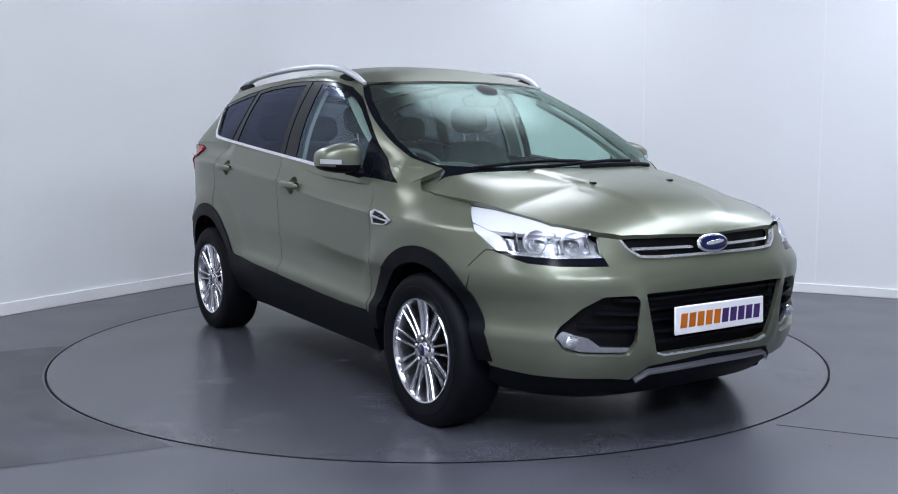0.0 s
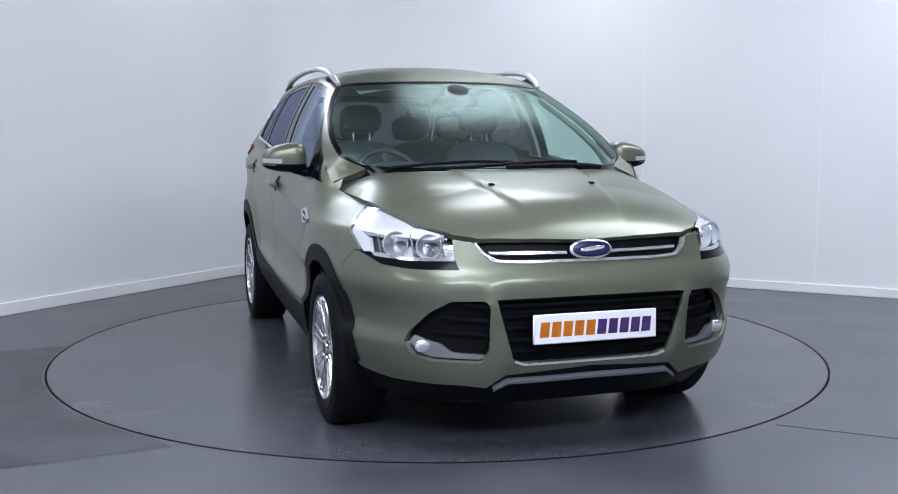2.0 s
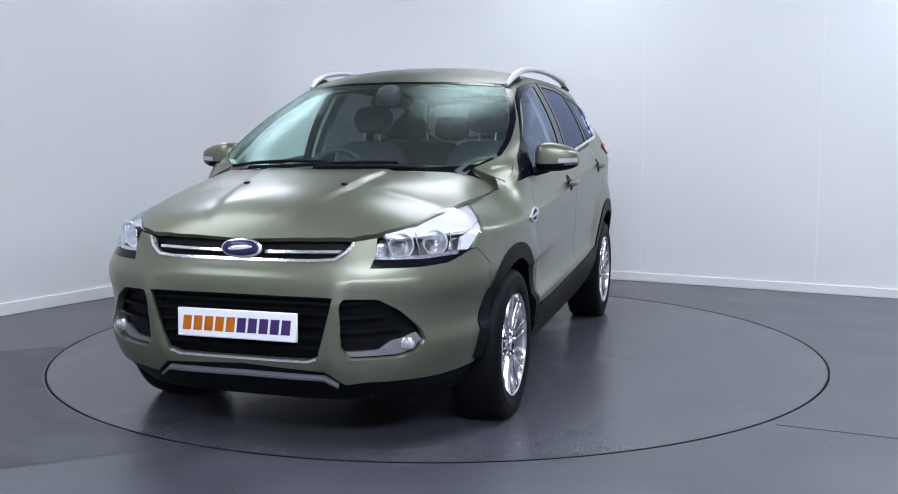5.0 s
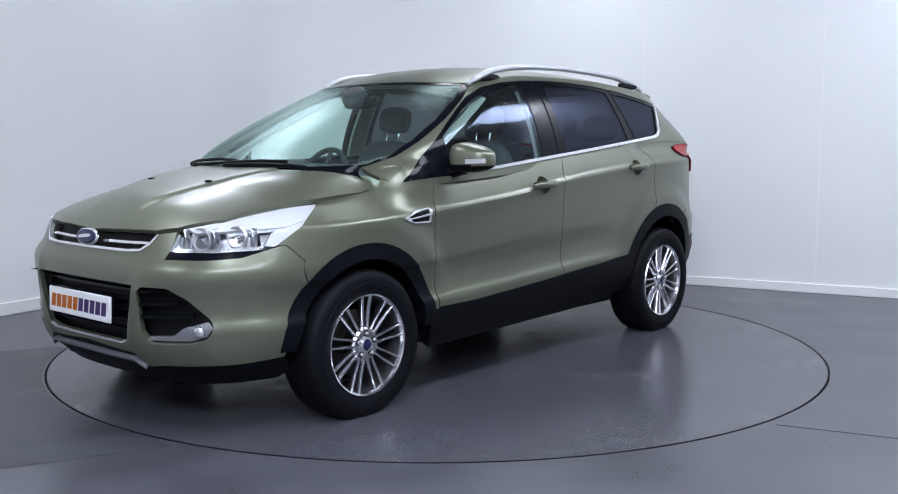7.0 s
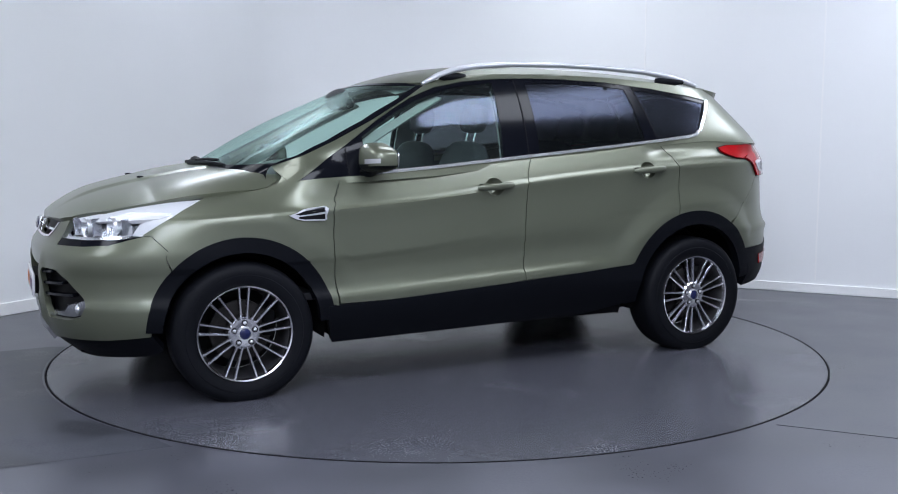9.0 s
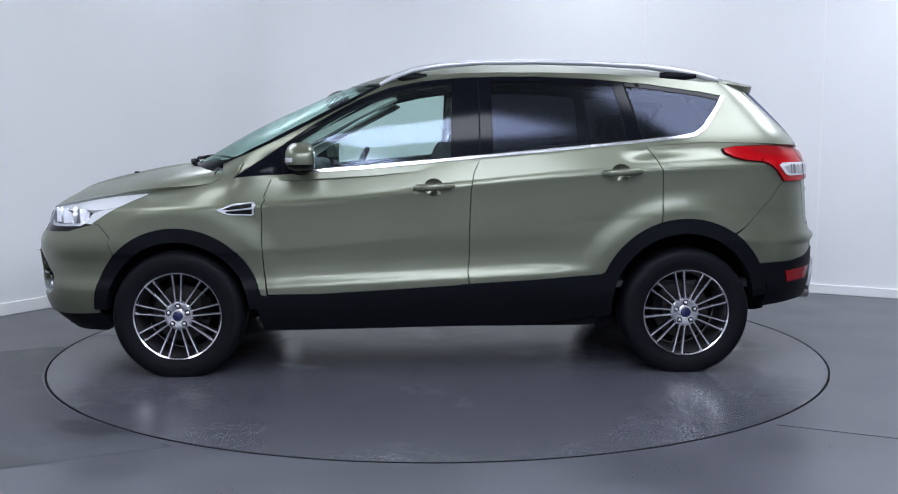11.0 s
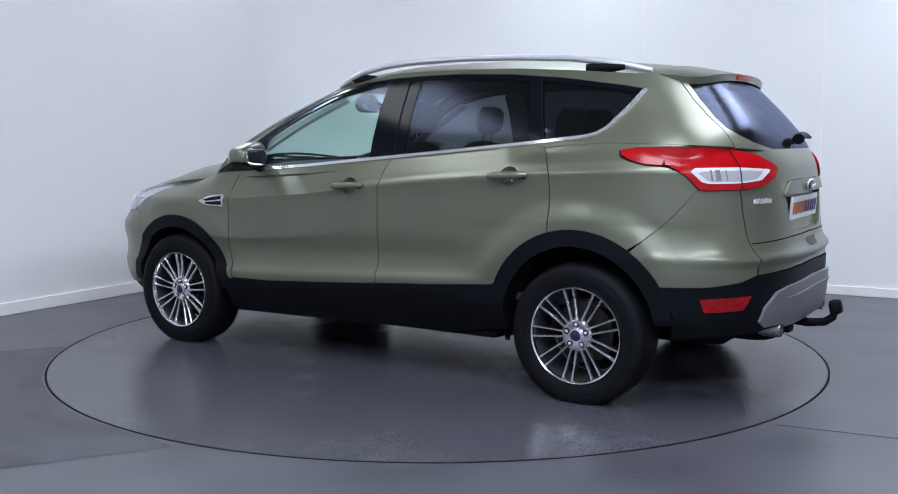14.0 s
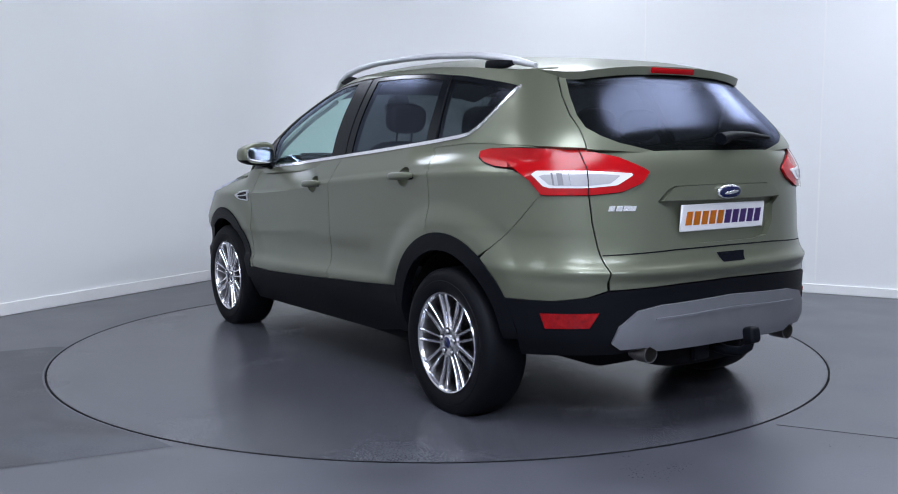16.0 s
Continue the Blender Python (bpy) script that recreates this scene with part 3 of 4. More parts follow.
    for sg in (1, -1):
        bar = F((0.09, 0.822), (0.405, 0.827), (0.40, 0.817), (0.09, 0.811))
        sheet("grille_bar", on(LOW, -0.012), bar if sg > 0 else flip(bar), CHROME, bumper, thick=0.02, du=0.03, label="chrome grille bar")
    # lower valance and silver lip
    val = F((0, 0.372), (0.352, 0.352), (0.42, 0.298), (0.499, 0.312)) + X((1.951, 0.32), (1.77, 0.337), (1.71, 0.25), (1.75, 0.22), (2.0, 0.20)) + F((0.3, 0.2), (0, 0.2))
    sheet("front_valance", on(LOW, -0.012), mirrored(val), PLASTIC, bumper, thick=0.04, label="black plastic valance")
    sheet("bumper_lip", on(LOW, 0.012), mirrored(F((0, 0.334), (0.345, 0.331), (0.392, 0.298), (0.392, 0.289), (0.342, 0.320), (0, 0.323))), SKID, bumper, thick=0.03, du=0.03, label="silver bumper lip")
    # wings
    wing = X((1.0, 1.125), (1.06, 1.078), (1.11, 1.045), (1.18, 1.015), (1.25, 1.001), (1.37, 0.985)) + X(*LAMP_TOP[:1]) + X(*LAMP_REAR[::-1]) + X((1.788, 0.809), (1.756, 0.809), (1.6875, 0.738))
    wing += X(*arc(*WF, ARCH, 41.5, 166, 18)) + X((0.876, 0.43)) + X(*shift(DOOR_A[::-1], g)[1:]) + X((1.05, 1.046), (1.02, 1.075))
    pair("front_wing", LOW, wing, PAINT, car, creased=True)
    corner = X((0.93, 1.02), (0.95, 1.13), (1.09, 1.13), (1.125, 1.06), (1.16, 1.02), (1.2, 0.99), (1.1, 0.99))
    pair("wing_corner", LOW, corner, PAINT, car, -0.012, thick=0.0)
    # doors
    door1 = X(*shift(DOOR_A, -g)) + X((0.6, 0.442), (0.322, 0.457), (0.0, 0.473)) + X(*shift(DOOR_B[::-1], g)) + X((0.04, 1.112), (0.333, 1.086), (0.635, 1.064))
    d1 = pair("front_door", LOW, door1, PAINT, car, creased=True, holes=[X(*scoop(0.0, 0.997))])
    door2 = X(*shift(DOOR_B, -g)) + X((-0.5, 0.508), (-0.885, 0.535)) + X(*arc(*WR, ARCH + 0.02, 27, 70, 12)) + X(*shift(DOOR_C[::-1], g)) + X((-0.85, 1.193), (-0.58, 1.167), (-0.4, 1.152))
    d2 = pair("rear_door", LOW, door2, PAINT, car, creased=True, holes=[X(*scoop(-0.985, 1.07))])
    # rear quarters, bumper and tailgate
    quarter = X(*shift(DOOR_C, -g)) + X(*arc(*WR, ARCH + 0.02, 68, 123, 10)) + X((-1.66, 0.787), (-1.74, 0.86), (-1.80, 0.92), (-1.888, 1.03)) + R((0.666, 1.03), (0.663, 1.117), (0.650, 1.196)) + X((-1.7, 1.24), (-1.45, 1.25), (-1.3, 1.238))
    pair("rear_quarter", LOW, quarter, PAINT, car, creased=True)
    rb = X((-1.885, 1.023), (-1.80, 0.9165), (-1.741, 0.857), (-1.661, 0.784)) + X(*arc(*WR, ARCH + 0.02, 126, 148, 6)) + X((-1.75, 0.585), (-1.947, 0.59)) + R((0.687, 0.61), (0.620, 0.638)) + R(*[(y + 0.0025, z) for y, z in GATE[::-1][1:5]]) + R((0.664, 1.02))
    pair("rear_bumper", LOW, rb, PAINT, car, thick=0.03)
    return bumper, d1, d2


bumper, front_doors, rear_doors = body_panels()


def tail(surf, off=0.0):
    """The tail as one sheet across y = 0: u is 3 - s on the right and s - 3 on the left, u rising to the right."""
    def f(u, v):
        s = 3 - abs(u)
        p = Vector(ring(surf, s if u <= 0 else -s, v))
        if off:
            e = 2e-3
            q = [Vector(ring(surf, (3 - abs(k)) if k <= 0 else -(3 - abs(k)), w)) for k, w in ((u + e, v), (u - e, v), (u, v + e), (u, v - e))]
            p += (q[0] - q[1]).cross(q[2] - q[3]).normalized() * off
        return p
    return f


def T(*pts, surf=LOW):
    """(y, z) pairs of the tail for tail()."""
    return [((1 if y <= 0 else -1) * (3 - abs(s_of_y(surf, abs(y), z, True))), z) for y, z in fine(pts)]


def whole(half):
    return half + [(-u, v) for u, v in reversed(half) if abs(u) > 1e-4]


def rear_end():
    gate = whole(T((0, 1.2), (0.3, 1.2), *[(y - 0.0025, z) for y, z in GATE], (0.289, 0.654), (0, 0.658)))
    dish = whole(T((0, 1.058), (0.29, 1.054), (0.325, 1.04), (0.385, 0.992), (0.33, 0.96), (0.315, 0.88), (0.27, 0.825), (0.2, 0.813), (0, 0.811)))
    gate_ob = sheet("tailgate", tail(LOW), gate, PAINT, car, holes=[dish], thick=0.03, dv=0.011)
    # the dished plate recess and the grip bar above it
    sheet("plate_recess", tail(LOW, -0.03), whole(T((0, 1.07), (0.40, 1.06), (0.40, 0.97), (0.33, 0.86), (0.26, 0.8), (0, 0.8))), PAINT, gate_ob, thick=0)
    sheet("grip_bar", tail(LOW, 0.016), whole(T((0, 1.055), (0.285, 1.05), (0.32, 1.037), (0.37, 0.994), (0, 0.99))), PAINT, gate_ob, thick=0.045, label="painted grip bar above the number plate")
    sheet("gate_groove", tail(LOW, 0.0015), whole(T((0, 0.797), (0.3, 0.795), (0.625, 0.781), (0.625, 0.776), (0.3, 0.789), (0, 0.791))), GAP, gate_ob, thick=0)
    sheet("gate_grip", tail(LOW, 0.002), T((0.075, 0.768), (-0.10, 0.768), (-0.085, 0.727), (0.05, 0.727)), GLOSS_BLACK, gate_ob, thick=0.0, label="black grip recess")
    # bumper cladding and skid plate
    clad = X((-1.74, 0.583), (-1.947, 0.588)) + R((0.687, 0.606), (0.617, 0.634))
    clad = [(-(3 - s), z) for s, z in clad] + T((0.289, 0.648), (0, 0.652))
    low = T((0, 0.40), (0.45, 0.40), (0.56, 0.372)) + [(-(3 - s), z) for s, z in X((-2.0, 0.365), (-1.78, 0.345), (-1.80, 0.45))]
    half = low + clad
    cb = sheet("bumper_cladding", tail(LOW, 0.006), half + [(-u, v) for u, v in reversed(half) if abs(u) > 1e-4], PLASTIC, car, thick=0.05, label="black plastic rear bumper cladding")
    sheet("skid_plate", tail(LOW, 0.022), whole(T((0, 0.585), (0.40, 0.572), (0.505, 0.553), (0.575, 0.49), (0.595, 0.425), (0.56, 0.40), (0.44, 0.405), (0.40, 0.385), (0, 0.385))), SKID, cb, thick=0.06, label="silver-grey plastic skid plate")
    sheet("skid_crease", tail(LOW, 0.027), whole(T((0, 0.535), (0.43, 0.522), (0.43, 0.512), (0, 0.524))), SKID, cb, thick=0.01)
    for sg in (1, -1):
        fog = T((0.80, 0.537), (0.645, 0.548), (0.672, 0.485), (0.785, 0.475))
        sheet("rear_fog_lamp", tail(LOW, 0.012), fog if sg > 0 else flip(fog), DARK_RED, cb, thick=0.02, label="red rear fog lamp")
        bm = bmesh.new()
        add_lathe(bm, [(0.033, -0.02), (0.037, 0.0), (0.037, 0.08), (0.033, 0.08), (0.032, 0.0), (0.001, 0.0)], pose(-2.10, sg * 0.44, 0.368, 0, 0, 90), 32)
        part("exhaust_pipe", bm, STEEL, car, "round steel exhaust tip")
    # tail lamps
    red = X((-1.545, 1.170), (-1.538, 1.192), (-1.60, 1.204), (-1.771, 1.210)) + R((0.668, 1.204), (0.529, 1.168), (0.44, 1.127), (0.417, 1.112), (0.456, 1.07), (0.544, 1.034), (0.658, 1.022)) + X((-1.888, 1.02), (-1.839, 1.08), (-1.805, 1.106), (-1.76, 1.122), (-1.66, 1.132), (-1.59, 1.148))
    white = X((-1.842, 1.112)) + R((0.666, 1.115), (0.50, 1.108), (0.495, 1.1), (0.56, 1.061), (0.665, 1.05)) + X((-1.900, 1.05))
    red, white = rounded(red, 1, 0.12), rounded(white, 1, 0.12)
    for k in (1, -1):
        lamp = sheet("tail_lamp", on(LOW, 0.013), red if k > 0 else flip(red), RED_LENS, car, thick=0.03, label="red tail lamp with clear lower section")
        w = sheet("reversing_lens", on(LOW, 0.016), white if k > 0 else flip(white), WHITE_LENS, lamp, thick=0.006, label="clear reversing lens")
        inner = rounded(X((-1.872, 1.104)) + R((0.62, 1.106), (0.545, 1.1), (0.585, 1.068), (0.665, 1.058)) + X((-1.918, 1.059)), 1, 0.12)
        sheet("frosted_panel", on(LOW, 0.0175), inner if k > 0 else flip(inner), LENS_GREY, w, thick=0.002)
        s = s_of_y(LOW, 0.735, 1.085, True)
        for a, b, m in ((-0.035, -0.028, BULB_GREY), (-0.014, 0.006, BULB_GREY), (0.03, 0.034, LAMP_GREY)):
            rib = [(s + a, 1.062), (s + b, 1.062), (s + b, 1.108), (s + a, 1.108)]
            sheet("lens_rib", on(LOW, 0.0195), rib if k > 0 else flip(rib), m, w, thick=0.002)
        rim = rounded(X((-1.535, 1.166), (-1.526, 1.195), (-1.60, 1.209), (-1.771, 1.215)) + R((0.668, 1.209), (0.529, 1.173), (0.44, 1.132), (0.414, 1.113), (0.454, 1.068), (0.543, 1.0315), (0.658, 1.019)) + X((-1.887, 1.0165), (-1.837, 1.0775), (-1.8025, 1.103), (-1.759, 1.1195), (-1.66, 1.1295), (-1.587, 1.145)), 1, 0.12)
        sheet("lamp_seal", on(LOW, 0.003), rim if k > 0 else flip(rim), GAP, lamp, thick=0.004)
        seam = R((0.655, 1.205), (0.660, 1.115), (0.662, 1.02), (0.659, 1.02), (0.657, 1.115), (0.652, 1.205))
        sheet("lamp_seam", on(LOW, 0.0205), seam if k > 0 else flip(seam), GAP, lamp, thick=0.002)
    # model name: plain bright strokes
    for y, h, a in ((0.585, 0.022, 20), (0.556, 0.022, 0), (0.528, 0.022, 0), (0.503, 0.02, 15)):
        s = s_of_y(LOW, y, 0.967, True)
        sheet("name_bar", on(LOW, 0.005), [(s - 0.013, 0.957), (s + 0.01, 0.957), (s + 0.016, 0.957 + h), (s - 0.006, 0.957 + h)], CHROME, gate_ob, thick=0.005)
    return gate_ob


tailgate = rear_end()


def side_claddings():
    def annulus(c, a0, a1, r0, r1, n=30):
        return X(*(arc(*c, r1, a0, a1, n) + arc(*c, r0, a1, a0, n)))
    pair("wheel_arch_trim", LOW, annulus(WF, 2, 177, 0.375, 0.448), PLASTIC, car, 0.007, thick=0.05)
    pair("wheel_arch_trim", LOW, annulus(WR, -8, 174, 0.385, 0.465, 34), PLASTIC, car, 0.007, thick=0.05)
    sill = X((0.93, 0.43), (0.872, 0.432), (0.6, 0.442), (0.322, 0.457), (-0.18, 0.487), (-0.5, 0.508), (-0.905, 0.537), (-0.94, 0.32), (-0.6, 0.262), (0.4, 0.246), (0.9, 0.24), (0.915, 0.30))
    pair("sill_cladding", LOW, sill, PLASTIC, car, 0.008, thick=0.05, label="black plastic sill cladding")
    flap = X((-0.87, 0.33), (-0.90, 0.33), (-0.905, 0.21), (-0.885, 0.21))
    pair("mud_flap", LOW, flap, PLASTIC, car, -0.05, thick=0.02)


side_claddings()


def headlamps():
    lens = X((1.482, 0.974), (1.64, 0.964), (1.80, 0.944), (1.93, 0.917)) + F((0.550, 0.892), (0.541, 0.807), (0.53, 0.790), (0.69, 0.790)) + X((1.87, 0.797), (1.79, 0.814), (1.70, 0.866), (1.60, 0.918))
    black = F((0.53, 0.790), (0.524, 0.758), (0.69, 0.758), (0.775, 0.766)) + X((1.80, 0.806), (1.87, 0.793)) + F((0.69, 0.787))
    wider = X((1.45, 0.98), (1.64, 0.97), (1.80, 0.95), (1.94, 0.92)) + F((0.53, 0.9), (0.51, 0.75), (0.69, 0.745)) + X((1.86, 0.755), (1.76, 0.80), (1.66, 0.87), (1.56, 0.92))
    for k in (1, -1):
        m = (lambda l: l) if k > 0 else flip
        lamp = sheet("headlamp", on(LOW, -0.055), m(wider), LAMP_GREY, car, thick=0.0, label="clear headlamp with chrome reflectors")
        sheet("lens", on(LOW, 0.004), m(lens), LENS, lamp, thick=0.0)
        sheet("lamp_base", on(LOW, -0.002), m(black), GLOSS_BLACK, lamp, thick=0.03, label="gloss black lower strip")
        # pale upper wing of the unit
        wing = X((1.482, 0.972), (1.64, 0.962), (1.80, 0.942), (1.93, 0.915)) + F((0.554, 0.890), (0.60, 0.868)) + X((1.85, 0.885), (1.72, 0.892), (1.60, 0.918))
        sheet("side_light", on(LOW, -0.012), m(wing), WHITE_LENS, lamp, thick=0.02, label="white upper light strip")
        side = X((1.60, 0.916), (1.74, 0.888), (1.80, 0.865), (1.84, 0.812), (1.80, 0.808), (1.70, 0.866))
        sheet("indicator", on(LOW, -0.014), m(side), WHITE_LENS, lamp, thick=0.02, label="white outer light strip")
        rim = F((0.555, 0.815), (0.53, 0.79), (0.69, 0.79)) + X((1.87, 0.797), (1.84, 0.812)) + F((0.69, 0.803), (0.56, 0.803))
        sheet("lower_strip", on(LOW, -0.012), m(rim), CHROME, lamp, thick=0.015)
        for y, z, r in ((0.615, 0.836, 0.046), (0.72, 0.842, 0.046)):
            p = Vector(ring(LOW, k * s_of_y(LOW, y, z), z))
            bm = bmesh.new()
            add_lathe(bm, [(0.006, -0.045), (r * 0.5, -0.035), (r * 0.8, -0.02), (r, 0.008), (r + 0.004, 0.008), (r + 0.004, -0.01)], Matrix.Translation(p - Vector((0.035, k * 0.01, 0))) @ pose(0, 0, 0, 0, 0, -90 + k * 12), 32)
            bowl = part("reflector", bm, REFLECTOR, lamp, "chrome reflector bowl")
            part("bulb", add_blob(bmesh.new(), (0.016, 0.011, 0.011), Matrix.Translation(p - Vector((0.05, k * 0.01, 0))), 2, 16, 10), ALLOY, bowl)
        for y in (0.565, 0.665, 0.765):
            p = Vector(ring(LOW, k * s_of_y(LOW, y, 0.84), 0.84)) - Vector((0.035, k * 0.008, 0))
            part("reflector_fin", add_box(bmesh.new(), (0.05, 0.006, 0.085), Matrix.Translation(p) @ pose(0, 0, 0, 10, 0, 20 * k), 0.002, 1), ALLOY, lamp)


headlamps()


def top_panels():
    hood = [(2.163, 0), (2.155, 0.15), (2.142, 0.30), (2.118, 0.44), (2.07, 0.527), (2.035, 0.552), (1.93, 0.64), (1.80, 0.672), (1.64, 0.703), (1.482, 0.733), (1.37, 0.746), (1.25, 0.757), (1.185, 0.752), (1.135, 0.72), (1.125, 0.70), (1.235, 0.62), (1.325, 0.48), (1.385, 0.28), (1.41, 0)]
    hood = hood + [(x, -y) for x, y in reversed(hood) if y]
    h = sheet("bonnet", plan(hood_z), hood, PAINT, car, thick=0.025, du=0.02, dv=0.018, label="olive painted bonnet with raised centre")
    for y in (0.234, -0.234):
        p = Vector((1.71, y, hood_z(1.71, y) + 0.002))
        blob("washer_jet", (0.018, 0.013, 0.006), Matrix.Translation(p), GLOSS_BLACK, h, 2.6)
    corner = [(1.30, 0.62), (1.27, 0.745), (1.18, 0.762), (1.05, 0.762), (1.0, 0.74), (1.0, 0.67), (1.1, 0.64)]
    for k in (1, -1):
        sheet("scuttle_corner", plan(hood_z, -0.009), [(x, k * y) for x, y in corner], PAINT, car, thick=0.0)
    roof = [(0.452, 0), (0.44, 0.2), (0.40, 0.38), (0.335, 0.515), (0.27, 0.582), (0.1, 0.608), (-0.3, 0.62), (-0.8, 0.622), (-1.2, 0.618), (-1.5, 0.602), (-1.583, 0.59), (-1.60, 0.3), (-1.605, 0)]
    roof = roof + [(x, -y) for x, y in reversed(roof) if y]
    sheet("roof", plan(roof_z), roof, PAINT, car, thick=0.03, du=0.05, dv=0.04)
    spoiler = [(-1.612, 0), (-1.607, 0.3), (-1.590, 0.586), (-1.66, 0.578), (-1.735, 0.555), (-1.795, 0.505), (-1.825, 0.41), (-1.842, 0.3), (-1.853, 0)]
    spoiler = spoiler + [(x, -y) for x, y in reversed(spoiler) if y]
    sp = sheet("roof_spoiler", plan(roof_z, 0.004), spoiler, PAINT, tailgate, thick=0.035, du=0.03, dv=0.04, label="painted roof spoiler")
    part("brake_light", add_box(bmesh.new(), (0.03, 0.27, 0.026), pose(-1.838, 0, 1.553, 0, -14, 0), 0.006), RED_LENS, sp, "red high-level brake light")
    # side frame with the window opening
    TOP = [(1.052, 1.046), (0.82, 1.201), (0.625, 1.333), (0.5, 1.408), (0.387, 1.468), (0.231, 1.528), (0.068, 1.560), (-0.155, 1.578), (-0.35, 1.585), (-0.558, 1.586), (-0.864, 1.573), (-1.163, 1.545), (-1.456, 1.503), (-1.575, 1.482)]
    BOT = [(-1.59, 1.468), (-1.555, 1.425), (-1.50, 1.35), (-1.454, 1.295), (-1.40, 1.262), (-1.339, 1.249), (-1.124, 1.227), (-0.582, 1.176), (-0.237, 1.145), (0.333, 1.094), (0.635, 1.072)]
    U = lambda pts: X(*pts, surf=UPP)
    ws = [(1.13, 1.118), (0.999, 1.167), (0.836, 1.241), (0.634, 1.342), (0.43, 1.45), (0.283, 1.532), (0.25, 1.552)]
    outer = U(ws) + U([(0.1, 1.588), (-0.1, 1.604), (-0.5, 1.613), (-0.9, 1.602), (-1.2, 1.583), (-1.5, 1.555)]) + R((0.525, 1.56), (0.545, 1.535), (0.567, 1.502), (0.60, 1.43), (0.628, 1.351), (0.634, 1.29), (0.645, 1.213), surf=UPP)
    outer += U([(-1.7, 1.226), (-1.45, 1.232), (-1.2, 1.215), (-0.5, 1.14), (0.3, 1.06), (0.84, 1.03), (1.06, 1.03)])
    frame_l = pair("side_frame", UPP, outer, PAINT, car, holes=[U(TOP + BOT)], thick=0.03)
    # black window frames with the panes behind them
    panes = (
        ("front_side_window", [(0.70, 1.083), (0.70, 1.262), (0.60, 1.328), (0.48, 1.40), (0.36, 1.458), (0.22, 1.508), (0.06, 1.54), (-0.105, 1.556), (-0.09, 1.15), (0.333, 1.11)], CLEAR),
        ("rear_side_window", [(-0.315, 1.17), (-0.315, 1.562), (-0.56, 1.563), (-0.80, 1.555), (-0.975, 1.538), (-1.005, 1.42), (-1.035, 1.232), (-0.582, 1.192)], PRIVACY),
        ("quarter_window", [(-1.125, 1.243), (-1.085, 1.38), (-1.045, 1.533), (-1.163, 1.522), (-1.44, 1.483), (-1.548, 1.462), (-1.51, 1.395), (-1.44, 1.308), (-1.39, 1.278), (-1.335, 1.264)], PRIVACY))
    for k in (0, 1):
        mm = (lambda l: l) if k == 0 else flip
        fr = sheet("window_frame", on(UPP, -0.004), mm(U(TOP + BOT)), GLOSS_BLACK, car, holes=[mm(U(p)) for _, p, _ in panes], thick=0.03, label="gloss black window frame")
        for name, p, m in panes:
            sheet(name, on(UPP, -0.008), mm(U(p)), m, car, thick=0.0).visible_shadow = True
        strip = BOT[::-1]
        lo = U([(0.66, 1.071)] + strip + [(-1.585, 1.483)])
        hi = U([(-1.566, 1.474), (-1.535, 1.425), (-1.48, 1.355), (-1.44, 1.307), (-1.392, 1.277), (-1.335, 1.265), (-1.124, 1.243), (-0.582, 1.192), (-0.237, 1.161), (0.333, 1.110), (0.66, 1.087)])
        sheet("window_trim", on(UPP, 0.007), mm(lo + hi), CHROME, car, thick=0.012, du=0.015, label="chrome window trim")
        for loop in ([(-0.243, 1.16), (-0.243, 1.578), (-0.250, 1.578), (-0.250, 1.16)], [(-1.117, 1.24), (-1.03, 1.555), (-1.038, 1.555), (-1.126, 1.24)], [(0.79, 1.07), (0.80, 1.20), (0.793, 1.205), (0.783, 1.07)]):
            sheet("door_gap", on(UPP, -0.002), mm(U(loop)), GAP, fr, thick=0.002)
    # windscreen with its dark border
    edge = F((0, 1.075), (0.3, 1.072), (0.5, 1.060), (0.62, 1.048), (0.71, 1.045), surf=UPP) + U(ws[:6]) + F((0.50, 1.548), (0.3, 1.556), (0, 1.56), surf=UPP)
    side = [(abs(ring(UPP, s_of_x(UPP, x, z), z)[1]) - 0.02, z) for x, z in ws[1:6]]
    clear = F((0, 1.112), (0.3, 1.114), (0.55, 1.12), (0.66, 1.13), *side, (0.55, 1.533), (0.3, 1.545), (0, 1.55), surf=UPP)
    edge, clear = mirrored(edge), mirrored(clear)
    sheet("windscreen", on(UPP, 0.0), edge, SCREEN, car, thick=0.0)
    sheet("windscreen_border", on(UPP, 0.002), edge, GLOSS_BLACK, car, holes=[clear], thick=0.004, label="black windscreen border")
    # cowl under the wipers
    sheet("cowl", plan(lambda x, y: 1.07 - 0.06 * abs(y / 0.7) ** 2, 0), [(1.55, 0), (1.46, 0.4), (1.33, 0.6), (1.18, 0.69), (1.05, 0.69), (1.15, 0.6), (1.25, 0.0), (1.15, -0.6), (1.05, -0.69), (1.18, -0.69), (1.33, -0.6), (1.46, -0.4)], PLASTIC, car, thick=0.02, du=0.05, dv=0.05)
    # tailgate round the rear window
    tg = T((0, 1.565), (0.3, 1.562), (0.50, 1.548), (0.54, 1.53), (0.563, 1.502), (0.597, 1.43), (0.624, 1.351), (0.630, 1.29), (0.642, 1.208), (0.3, 1.185), (0, 1.18), surf=UPP)
